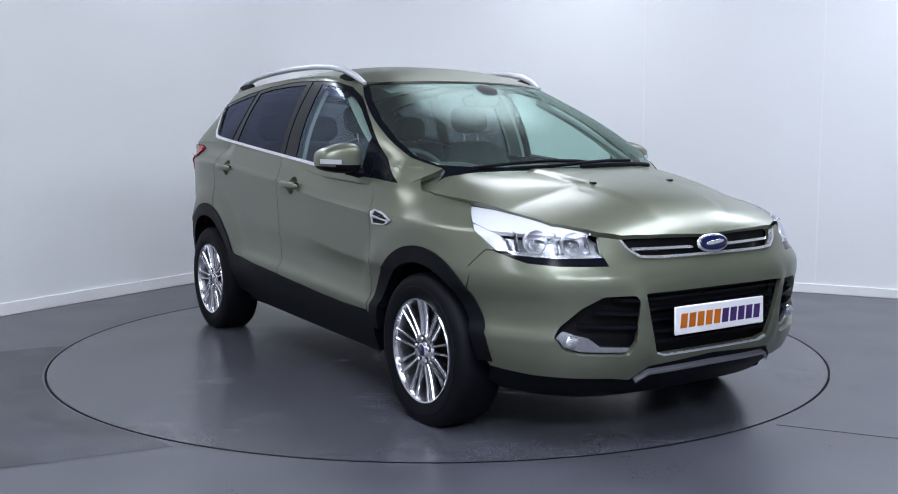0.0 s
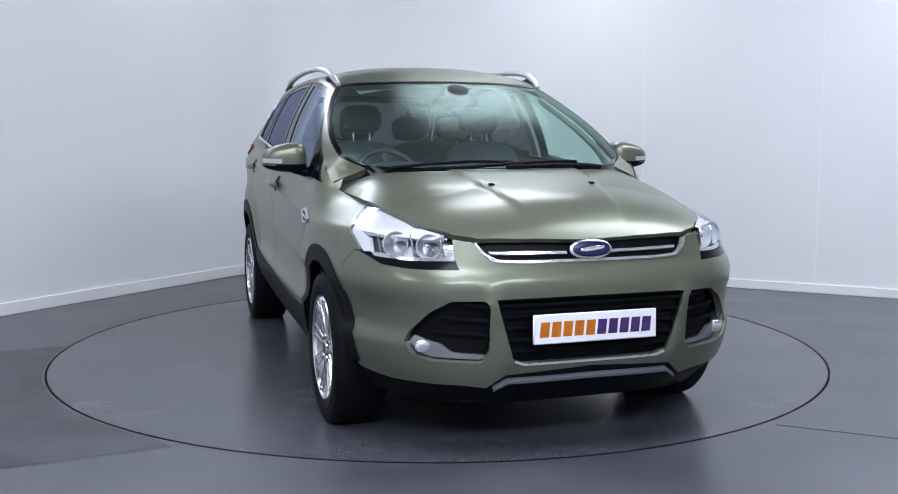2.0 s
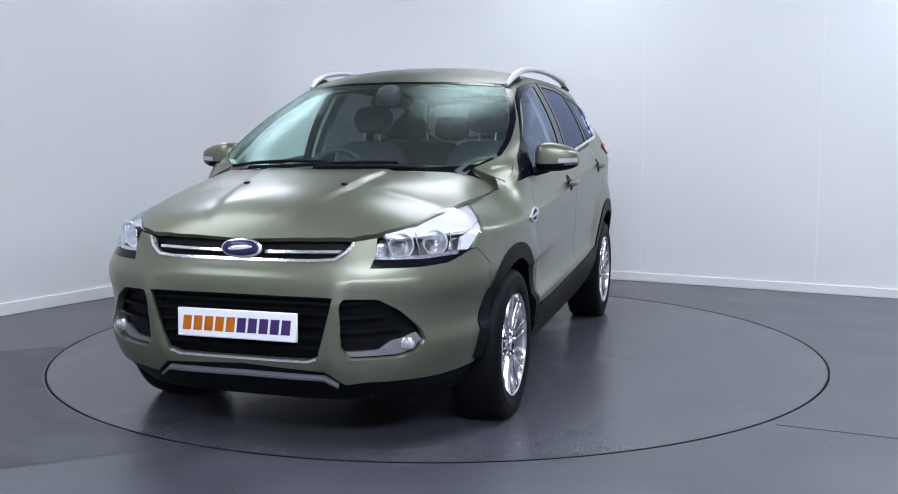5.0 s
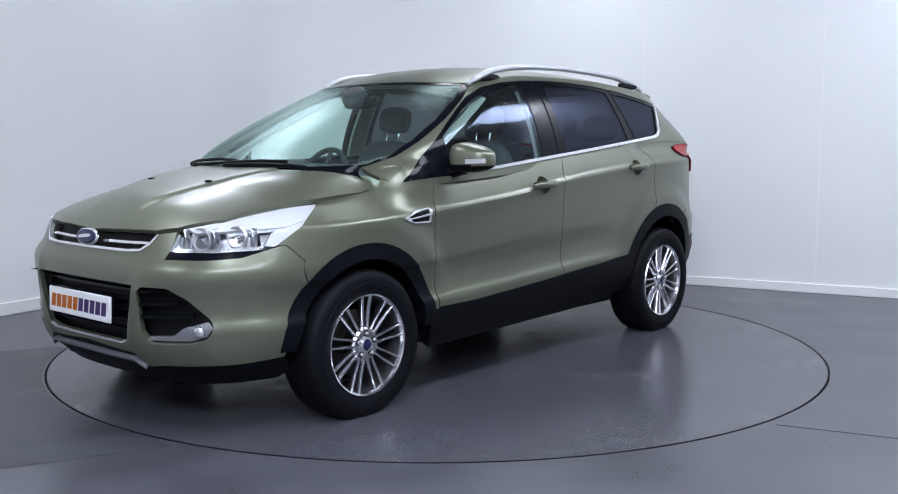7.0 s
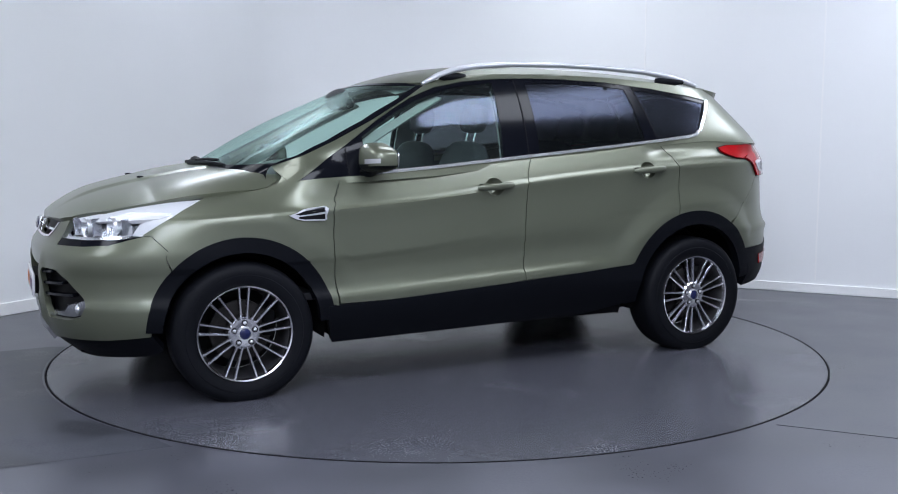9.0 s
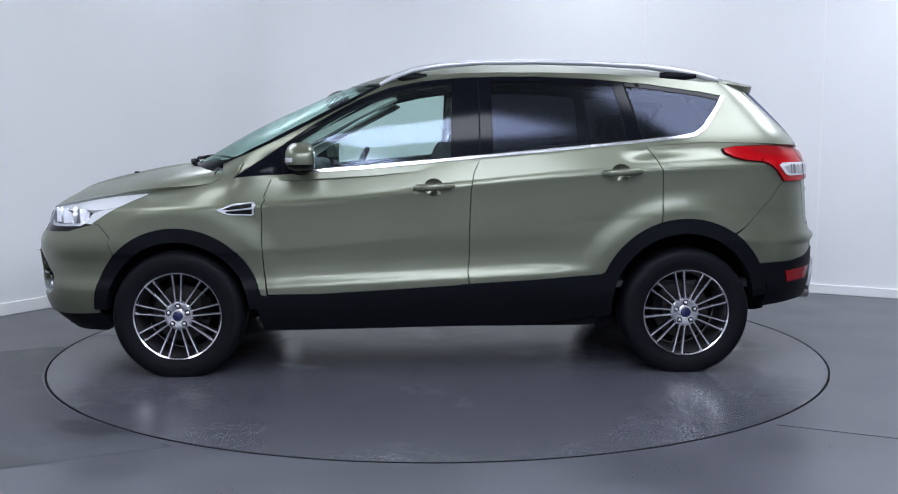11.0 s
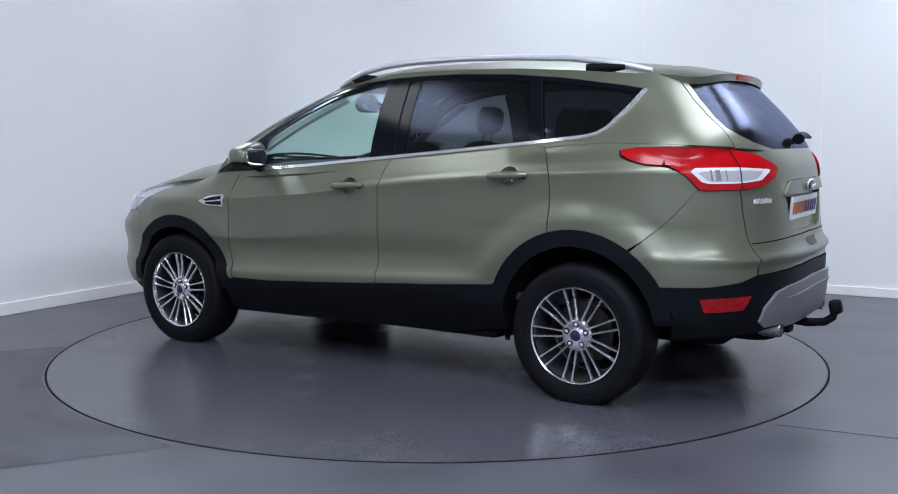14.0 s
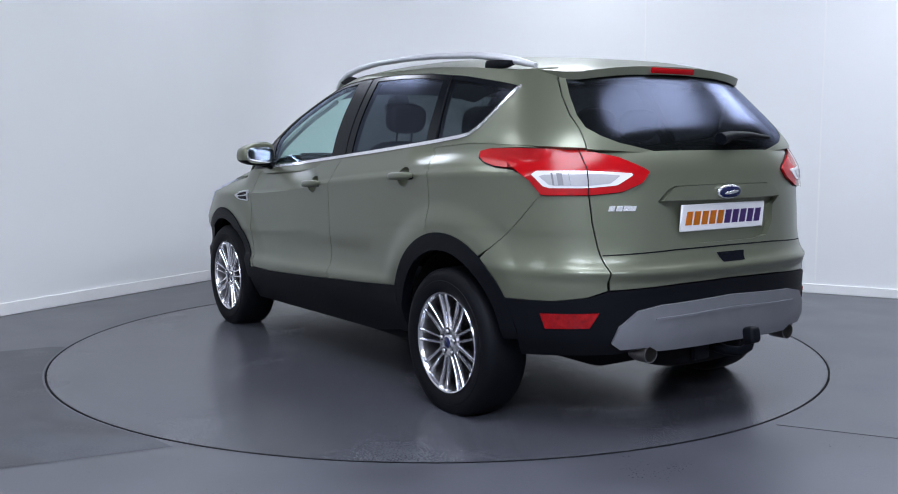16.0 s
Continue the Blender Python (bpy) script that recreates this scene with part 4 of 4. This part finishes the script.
    glass_loop = whole(T((0, 1.552), (0.47, 1.527), (0.54, 1.505), (0.575, 1.43), (0.606, 1.345), (0.607, 1.295), (0.57, 1.262), (0.504, 1.232), (0.345, 1.196), (0.2, 1.19), (0, 1.188), surf=UPP))
    sheet("tailgate_frame", tail(UPP), whole(tg), PAINT, tailgate, holes=[glass_loop], thick=0.03)
    rw = sheet("rear_window", tail(UPP, -0.003), glass_loop, PRIVACY, tailgate, thick=0.0)
    bm = bmesh.new()
    pts = [Vector(ring(UPP, -s_of_y(UPP, y, z, True), z)) + Vector((-0.03, 0, 0.012)) for y, z in ((0.02, 1.235), (0.10, 1.25), (0.22, 1.252), (0.36, 1.242))]
    add_tube(bm, pts, [0.03, 0.022, 0.017, 0.008], [0.028, 0.022, 0.016, 0.008], 10)
    part("rear_wiper", bm, PLASTIC, tailgate)
    # wipers lying along the foot of the screen
    for line, w in ((((-0.56, 1.098), (-0.4, 1.116), (-0.2, 1.128), (-0.02, 1.124), (0.04, 1.114)), 0.008), (((-0.42, 1.096), (-0.2, 1.104), (0.0, 1.116), (0.18, 1.124), (0.34, 1.122)), 0.008), (((-0.05, 1.1), (0.1, 1.104), (0.25, 1.106), (0.38, 1.104), (0.47, 1.096)), 0.011)):
        path = [Vector(ring(UPP, s_of_y(UPP, y, z), z)) + Vector((0.014, 0, 0.020)) for y, z in line]
        part("wiper", add_tube(bmesh.new(), path, [w * 0.6, w, w, w, w * 0.8], w, 8), PLASTIC, car)
    # roof rails
    rail = [(0.285, 1.555), (0.20, 1.598), (0.10, 1.634), (-0.05, 1.658), (-0.25, 1.672), (-0.556, 1.677), (-0.862, 1.670), (-1.16, 1.655), (-1.33, 1.634), (-1.46, 1.610), (-1.575, 1.583)]
    ys = [0.588, 0.60, 0.606, 0.612, 0.616, 0.618, 0.616, 0.608, 0.597, 0.585, 0.57]
    for k in (1, -1):
        bm = bmesh.new()
        add_tube(bm, [(x, k * y, z - 0.012) for (x, z), y in zip(rail, ys)], [0.012, 0.018, 0.021, 0.022, 0.022, 0.022, 0.022, 0.022, 0.021, 0.019, 0.012], [0.010, 0.017, 0.017, 0.016, 0.015, 0.015, 0.015, 0.016, 0.018, 0.018, 0.012], 14)
        rr = part("roof_rail", bm, SATIN, car, "satin aluminium roof rail")
        for a, b in ((0.19, 0.03), (-1.45, -1.25)):
            bm = bmesh.new()
            m = (a + b) / 2
            add_tube(bm, [(x, k * 0.60, 1.59 - 0.01 * abs(x > 0)) for x in (a, m, b)], [0.014, 0.018, 0.012], [0.012, 0.030, 0.020], 10)
            part("rail_foot", bm, PLASTIC, rr)


top_panels()


def plates_and_badges():
    for name, m, back in (("number_plate", pose(2.238, 0, 0.53, 0, -2, 0), 0), ("number_plate", pose(-2.158, 0, 0.918, 0, 4, 180), 1)):
        pl = part(name, add_box(bmesh.new(), (0.012, 0.524, 0.114), m, 0.004, 1), PLATE_WHITE, car if not back else tailgate, "white plate with orange and purple lettering bars")
        if not back:
            part("plate_holder", add_box(bmesh.new(), (0.05, 0.40, 0.09), m @ pose(-0.032, 0, 0)), GRILLE, pl)
        # lettering as plain slanted bars
        for i in range(10):
            bm = bmesh.new()
            y = -0.216 + i * 0.048
            w = 0.038
            vs = [bm.verts.new(m @ Vector((0.0075, y + dy + dz * 0.12, dz))) for dy, dz in ((-w / 2, -0.030), (w / 2, -0.030), (w / 2, 0.028), (-w / 2, 0.028))]
            bm.faces.new(vs)
            bmesh.ops.extrude_face_region(bm, geom=bm.faces[:])
            part("lettering_bar", bm, ORANGE if i < 5 else PURPLE, pl, "", False)
    for name, p, parent, ry, rz in (("badge", Vector((2.186, 0, 0.825)), bumper, -12, 0), ("badge", Vector((-2.188, 0, 1.024)), tailgate, 8, 180)):
        m = Matrix.Translation(p) @ pose(0, 0, 0, 0, ry, rz)
        b = part(name, add_blob(bmesh.new(), (0.014, 0.090, 0.038) if rz == 0 else (0.012, 0.072, 0.03), m, 2.2), CHROME, parent, "blue oval badge with chrome rim")
        k = 1.0 if rz == 0 else 0.8
        part("field", add_blob(bmesh.new(), (0.008 * k, 0.080 * k, 0.031 * k), m @ pose(0.0085, 0, 0), 2.2), BLUE, b)
        part("emblem_bar", add_blob(bmesh.new(), (0.003, 0.052 * k, 0.009 * k), m @ pose(0.0165 * (0.9 if k < 1 else 1), 0, 0, 6, 0, 0), 2.6), CHROME, b)


plates_and_badges()


def side_details():
    for k, doors in ((1, 0), (-1, 1)):
        for x, z, door in ((0.0, 0.997, front_doors[doors]), (-0.985, 1.07, rear_doors[doors])):
            y = low_width(x, z)
            bm = bmesh.new()
            rows = []
            for r in (1.04, 0.9, 0.7, 0.45, 0.2):
                rows.append([])
                for px, pz in scoop(0, 0):
                    rows[-1].append(bm.verts.new((x + px * r, k * (low_width(x + px * r, z + pz * r) - 0.001 - 0.034 * (1.08 - r * r)), z + pz * r)))
            for p, q in zip(rows, rows[1:]):
                for i in range(24):
                    bm.faces.new((p[i], p[(i + 1) % 24], q[(i + 1) % 24], q[i])[::k])
            bm.faces.new(rows[-1][::k])
            part("handle_cup", bm, PAINT, door, "hollow finger recess")
            bm = bmesh.new()
            path = [(x + 0.108 - 0.216 * i / 8, k * (y + 0.012 + 0.022 * math.sin(math.pi * min(max((i - 0.4) / 7.2, 0), 1)) ** 0.6), z + 0.004 - 0.012 * (0.5 - i / 8)) for i in range(9)]
            add_tube(bm, path, [0.006, 0.012, 0.013, 0.013, 0.013, 0.013, 0.013, 0.012, 0.006], [0.01, 0.017, 0.018, 0.018, 0.018, 0.018, 0.018, 0.017, 0.01], 12)
            part("door_handle", bm, PAINT, door, "body-coloured pull handle")
            part("handle_shadow_gap", add_blob(bmesh.new(), (0.098, 0.006, 0.012), pose(x, k * (y + 0.002), z + 0.003, 0, -3, 0), 4), GAP, door)
        # side vent behind the front wheel
        f = (lambda l: l) if k > 0 else flip
        vent = X((1.125, 0.884), (1.05, 0.906), (0.945, 0.921), (0.934, 0.915), (0.934, 0.862), (0.945, 0.855), (1.05, 0.857), (1.09, 0.866))
        upper, lower = X((1.098, 0.888), (1.04, 0.902), (0.942, 0.914), (0.942, 0.898), (1.07, 0.883)), X((1.078, 0.876), (0.942, 0.890), (0.942, 0.862), (1.05, 0.862), (1.08, 0.868))
        v = sheet("wing_vent", on(LOW, 0.010), f(vent), SATIN, car, thick=0.014, label="chrome-edged black wing vent", holes=[f(upper), f(lower)], du=0.01, dv=0.01)
        sheet("vent_mesh", on(LOW, 0.003), f(vent), GRILLE, v, thick=0.0)
        # door mirror
        mirror = tagged(new("door_mirror"), "olive and black door mirror")
        mirror.parent = car
        c = pose(0.665, k * 0.952, 1.147, 0, 0, k * 6)
        cup = add_blob(bmesh.new(), (0.095, 0.112, 0.070), c, 3.3)
        for v_ in cup.verts:
            q = c.inverted() @ v_.co
            if q.z < -0.0:
                q.z *= 0.9
            q.z += 0.012 * (1 - q.y * k / 0.116) * q.z / 0.072 if q.z > 0 else 0
            q.z *= 1 - 0.2 * sstep(-0.3, 1.0, q.y * k / 0.112)
            if q.x < 0:
                q.x *= 0.55
            v_.co = c @ q
        lower = cup.copy()
        bmesh.ops.delete(cup, geom=[f_ for f_ in cup.faces if (c.inverted() @ f_.calc_center_median()).z < -0.024], context="FACES")
        bmesh.ops.delete(lower, geom=[f_ for f_ in lower.faces if (c.inverted() @ f_.calc_center_median()).z >= -0.024], context="FACES")
        part("mirror_cap", cup, PAINT, mirror, "olive painted cap")
        part("mirror_base", lower, PLASTIC, mirror, "black lower shell")
        bm = bmesh.new()
        rows = []
        for i in range(13):
            yy = 0.012 + 0.094 * i / 12
            row = []
            for zz in (-0.018 + 0.004 * i / 12, -0.011, -0.004, 0.004 + 0.004 * i / 12):
                xx = 0.095 * max(0.0, 1 - (yy / 0.112) ** 3.3 - abs(zz / 0.066) ** 3.3) ** (1 / 3.3) + 0.003
                row.append(bm.verts.new(c @ Vector((xx, k * yy, zz))))
            rows.append(row)
        for p, q in zip(rows, rows[1:]):
            for n in range(3):
                bm.faces.new((p[n], q[n], q[n + 1], p[n + 1])[::k])
        bmesh.ops.solidify(bm, geom=bm.faces[:], thickness=0.004)
        part("indicator", bm, WHITE_LENS, mirror, "clear indicator strip")
        part("mirror_glass", add_blob(bmesh.new(), (0.004, 0.092, 0.05), c @ pose(-0.05, 0, 0.003), 3.4), MIRROR, mirror)
        bm = bmesh.new()
        add_tube(bm, [(0.665, k * 0.90, 1.098), (0.68, k * 0.87, 1.088), (0.69, k * 0.83, 1.083)], [0.045, 0.04, 0.05], [0.022, 0.02, 0.03], 12)
        part("mirror_foot", bm, PLASTIC, mirror)


side_details()


def wheel_thing(x, k):
    """One wheel with nine pairs of spokes; k is its side."""
    w = new("wheel")
    w.parent = car
    tagged(w, "black tyre on a silver multi-spoke alloy wheel")
    w.matrix_basis = pose(x, k * 0.793, 0.326, 0, 0, 0 if k > 0 else 180)
    bm = bmesh.new()
    add_lathe(bm, [(0.232, -0.10), (0.26, -0.112), (0.30, -0.116), (0.325, -0.108), (0.339, -0.09), (0.343, -0.06), (0.343, 0.06), (0.339, 0.088), (0.325, 0.106), (0.30, 0.113), (0.285, 0.112), (0.283, 0.1145), (0.265, 0.1135), (0.24, 0.106), (0.228, 0.098), (0.222, 0.09)], Matrix(), 96)
    for v in bm.verts:
        v.co.z = max(v.co.z, -0.3255)  # flat where it stands
    tyre = part("tyre", bm, RUBBER, w)
    bm = bmesh.new()
    add_lathe(bm, [(0.228, 0.098), (0.234, 0.104), (0.231, 0.110), (0.224, 0.106), (0.219, 0.092)], Matrix(), 96)
    rim = part("rim", bm, ALLOY, w, "polished silver rim")
    bm = bmesh.new()
    add_lathe(bm, [(0.2195, 0.093), (0.211, 0.06), (0.202, -0.08), (0.22, -0.1)], Matrix(), 96)
    part("barrel", bm, BARREL, rim)
    hub = 0.072
    for i in range(9):
        for d in (-1, 1):
            a = radians((80 if x < 0 else 90) + 40 * i)
            bm = bmesh.new()
            rows = []
            for j in range(6):
                u = j / 5
                r = hub - 0.01 + (0.222 - hub + 0.01) * u
                half = d * (0.0128 + 0.0118 * u)
                wd = 0.0072 + 0.0015 * u * u
                yy = 0.088 + 0.012 * u - 0.014 * math.sin(math.pi * u) * 0.3
                rows.append([Vector((r, y, half + o)) for o, y in ((-wd, yy - 0.004), (-wd * 0.45, yy + 0.003), (wd * 0.45, yy + 0.003), (wd, yy - 0.004), (wd * 0.8, yy - 0.035), (-wd * 0.8, yy - 0.035))])
            t = Matrix.Rotation(-a, 4, "Y")
            vs = [[bm.verts.new(t @ p) for p in row] for row in rows]
            for p, q in zip(vs, vs[1:]):
                for n in range(6):
                    bm.faces.new((p[n], q[n], q[(n + 1) % 6], p[(n + 1) % 6]))
            bmesh.ops.recalc_face_normals(bm, faces=bm.faces[:])
            part("spoke", bm, ALLOY, rim)
    bm = bmesh.new()
    add_lathe(bm, [(0.0005, 0.084), (0.03, 0.086), (0.055, 0.092), (0.070, 0.091), (0.078, 0.082), (0.078, 0.05)], Matrix(), 48)
    part("hub", bm, ALLOY, w)
    bm = bmesh.new()
    add_lathe(bm, [(0.0005, 0.102), (0.02, 0.101), (0.026, 0.097), (0.028, 0.084)], Matrix(), 32)
    cap = part("centre_cap", bm, BLUE, w, "blue centre cap")
    bm = bmesh.new()
    add_lathe(bm, [(0.026, 0.084), (0.027, 0.099), (0.031, 0.098), (0.032, 0.084)], Matrix(), 32)
    part("cap_ring", bm, CHROME, cap)
    for i in range(5):
        a = radians(18 + 72 * i)
        bm = bmesh.new()
        add_lathe(bm, [(0.0005, 0.100), (0.008, 0.099), (0.010, 0.094), (0.010, 0.08)], Matrix.Translation((0.052 * math.cos(a), 0, 0.052 * math.sin(a))), 12)
        part("wheel_nut", bm, CHROME, w)
        bm = bmesh.new()
        add_lathe(bm, [(0.0105, 0.0925), (0.0145, 0.0932), (0.0145, 0.088)], Matrix.Translation((0.052 * math.cos(a), 0, 0.052 * math.sin(a))), 16)
        part("nut_recess", bm, GAP, w)
    bm = bmesh.new()
    add_lathe(bm, [(0.0005, 0.015), (0.075, 0.015), (0.08, 0.005), (0.15, 0.005), (0.15, -0.02), (0.0005, -0.02)], Matrix(), 48)
    part("brake_disc", bm, DISC_STEEL, w)
    part("brake_caliper", add_box(bmesh.new(), (0.06, 0.06, 0.13), pose(0.135 if x < 0 else -0.135, 0.0, 0.03), 0.015), UNDERSIDE, w)
    bm = bmesh.new()
    add_lathe(bm, [(0.0005, -0.085), (0.2, -0.085), (0.2, -0.095)], Matrix(), 48)
    part("wheel_back", bm, UNDERSIDE, w)
    return w


for x in (1.345, -1.345):
    for k in (1, -1):
        wheel_thing(x, k)
        bm = bmesh.new()
        n = 26
        rows = [[bm.verts.new((x + 0.415 * math.cos(a), k * y, 0.335 + 0.415 * math.sin(a))) for a in (radians((8 if x > 0 else -10) + 182 * i / n) for i in range(n + 1))] for y in (0.84, 0.52)]
        mid = [bm.verts.new((x, k * 0.52, 0.335))]
        for i in range(n):
            bm.faces.new((rows[0][i], rows[0][i + 1], rows[1][i + 1], rows[1][i]))
            bm.faces.new((rows[1][i], rows[1][i + 1], mid[0]))
        part("wheel_arch_liner", bm, UNDERSIDE, car)


def underside():
    bm = bmesh.new()
    add_box(bm, (1.75, 1.62, 0.10), pose(0.0, 0, 0.29), 0.03)
    part("floor_pan", bm, UNDERSIDE, car)
    part("front_undertray", add_box(bmesh.new(), (0.95, 1.0, 0.12), pose(1.58, 0, 0.27), 0.04), UNDERSIDE, car)
    part("rear_subframe", add_box(bmesh.new(), (0.95, 1.0, 0.16), pose(-1.45, 0, 0.34), 0.05), UNDERSIDE, car)
    part("silencer", add_blob(bmesh.new(), (0.16, 0.30, 0.085), pose(-1.95, 0, 0.33), 3), UNDERSIDE, car)
    part("engine_bulkhead", add_box(bmesh.new(), (0.9, 1.2, 0.42), pose(1.5, 0, 0.56), 0.05), UNDERSIDE, car)
    part("crossmember", add_box(bmesh.new(), (0.08, 1.3, 0.4), pose(1.98, 0, 0.56), 0.03), UNDERSIDE, car)
    for k in (1, -1):
        part("suspension_arm", add_box(bmesh.new(), (0.5, 0.06, 0.05), pose(-1.15, k * 0.55, 0.27, 0, 8, 10 * k), 0.015), UNDERSIDE, car)
    # detachable tow ball on its swan neck
    tow = tagged(new("tow_bar"), "black swan-neck tow bar with capped ball")
    tow.parent = car
    bm = bmesh.new()
    add_tube(bm, [(-1.95, 0, 0.37), (-2.1, 0, 0.345), (-2.2, 0, 0.335), (-2.28, 0, 0.345), (-2.318, 0, 0.372), (-2.325, 0, 0.40)], [0.03, 0.026, 0.022, 0.021, 0.02, 0.018], None, 14, Vector((0, 1, 0)))
    part("neck", bm, PLASTIC, tow)
    part("ball_cap", add_blob(bmesh.new(), (0.03, 0.03, 0.036), pose(-2.33, 0, 0.425, 0, 10, 0), 4), PLASTIC, tow, "black rubber ball cap")
    part("socket_plate", add_box(bmesh.new(), (0.03, 0.09, 0.08), pose(-2.13, 0.09, 0.335), 0.01), PLASTIC, tow)


underside()


def interior():
    def seat(x, y, rear=False):
        s = new("seat")
        s.parent = car
        tagged(s, "dark grey cloth car seat")
        w = 0.25 if not rear else 0.33
        part("cushion", add_blob(bmesh.new(), (0.26, w, 0.085), pose(x, y, 0.66, 0, -6, 0), 4), CLOTH, s)
        part("backrest", add_blob(bmesh.new(), (0.075, w, 0.31), pose(x - 0.31, y, 0.93, 0, -14, 0), 3.6), CLOTH, s)
        for yy in ((0,) if not rear else (-0.14, 0.18)):
            part("headrest", add_blob(bmesh.new(), (0.05, 0.125, 0.085), pose(x - 0.42, y + yy, 1.365 if not rear else 1.32, 0, -12, 0), 3), CLOTH, s)
            for dy in (-0.05, 0.05):
                part("headrest_post", add_tube(bmesh.new(), [(x - 0.385, y + yy + dy, 1.2), (x - 0.41, y + yy + dy, 1.30)], 0.006), CHROME, s)
    for y in (0.37, -0.37):
        seat(0.28, y)
        seat(-0.72, y * 0.95, True)
    dash = part("dashboard", add_blob(bmesh.new(), (0.36, 0.72, 0.17), pose(0.98, 0, 0.93, 0, 6, 0), 4), TRIM, car)
    part("instrument_hood", add_blob(bmesh.new(), (0.16, 0.20, 0.06), pose(0.80, -0.37, 1.065, 0, 8, 0), 3), TRIM, dash)
    part("centre_screen", add_blob(bmesh.new(), (0.10, 0.16, 0.07), pose(0.80, 0, 1.03, 0, 10, 0), 4), TRIM, dash)
    sw = new("steering_wheel")
    sw.parent = car
    m = pose(0.48, -0.37, 1.02, 0, 65, 0)
    ringp = [m @ Vector((0.182 * math.cos(a), 0.182 * math.sin(a), 0)) for a in (i * math.tau / 36 for i in range(37))]
    part("grip", add_tube(bmesh.new(), ringp, 0.016, None, 10, Vector((0.9, 0.02, 0.42)), False), TRIM, sw)
    part("boss", add_blob(bmesh.new(), (0.07, 0.075, 0.03), m, 3), TRIM, sw)
    for a in (0, 90, 180):
        part("spoke", add_box(bmesh.new(), (0.13, 0.03, 0.015), m @ pose(0, 0, 0, 0, 0, a) @ pose(0.11, 0, 0), 0.005), TRIM, sw)
    part("inner_floor", add_box(bmesh.new(), (3.0, 1.5, 0.04), pose(-0.45, 0, 0.46), 0.01), TRIM, car)
    part("load_cover", add_box(bmesh.new(), (0.85, 1.2, 0.03), pose(-1.6, 0, 1.12), 0.01), TRIM, car)
    mir = part("rear_view_mirror", add_blob(bmesh.new(), (0.03, 0.12, 0.035), pose(0.52, 0.0, 1.45, 0, 15, 0), 3.4), GLOSS_BLACK, car)
    part("sensor_pod", add_blob(bmesh.new(), (0.07, 0.065, 0.055), pose(0.56, 0, 1.478, 0, 25, 0), 2.6), TRIM, mir)
    part("headlining", add_sheet(bmesh.new(), plan(roof_z, -0.045), [(0.40, -0.5), (0.40, 0.5), (-1.6, 0.5), (-1.6, -0.5)], (), 0.0, 0.15, 0.12), PALE_TRIM, car)
    for k in (1, -1):
        f = (lambda l: l) if k > 0 else flip
        pillar = X((-0.10, 1.15), (-0.12, 1.55), (-0.24, 1.56), (-0.24, 1.16), surf=UPP)
        sheet("pillar_trim", on(UPP, -0.05), f(pillar), PALE_TRIM, car, thick=0.02)
        card = X((0.85, 1.03), (-0.86, 1.16), (-0.86, 0.6), (0.85, 0.5))
        sheet("door_card", on(LOW, -0.07), f(card), TRIM, car, thick=0.0, du=0.06, dv=0.08)
        apl = X((1.0, 1.12), (0.75, 1.25), (0.45, 1.41), (0.25, 1.52), (0.20, 1.50), (0.40, 1.39), (0.68, 1.22), (0.88, 1.08), surf=UPP)
        sheet("pillar_trim", on(UPP, -0.045), f(apl), PALE_TRIM, car, thick=0.02)


interior()


# ---------------------------------------------------------------- what turns
AXIS = (-0.0457, 0.0846)  # the turntable's axis in car space
TURN = ((0.0, -57.53), (0.5, -58.88), (1.0, -62.07), (1.5, -66.6), (2.0, -72.5), (2.5, -78.4), (3.0, -84.5), (3.5, -90.3), (4.0, -96.4), (4.5, -102.2),
        (5.0, -108.1), (5.5, -114.0), (6.0, -119.9), (6.5, -125.8), (7.0, -131.7), (7.5, -137.55), (8.0, -143.45), (8.5, -149.3), (9.0, -155.2), (9.5, -161.0),
        (10.0, -166.8), (10.5, -172.65), (11.0, -178.5), (11.5, -184.3), (12.0, -190.15), (12.5, -195.9), (13.0, -201.75), (13.5, -207.5), (14.0, -213.3),
        (14.5, -219.1), (15.0, -225.0), (15.5, -230.8), (16.0, -236.8))


def motions():
    walk(car, [(t, pose(0, 0, 0, 0, 0, a) @ pose(-AXIS[0], -AXIS[1], 0)) for t, a in TURN])
    walk(turntable, [(t, pose(0, 0, 0, 0, 0, a)) for t, a in TURN])


motions()
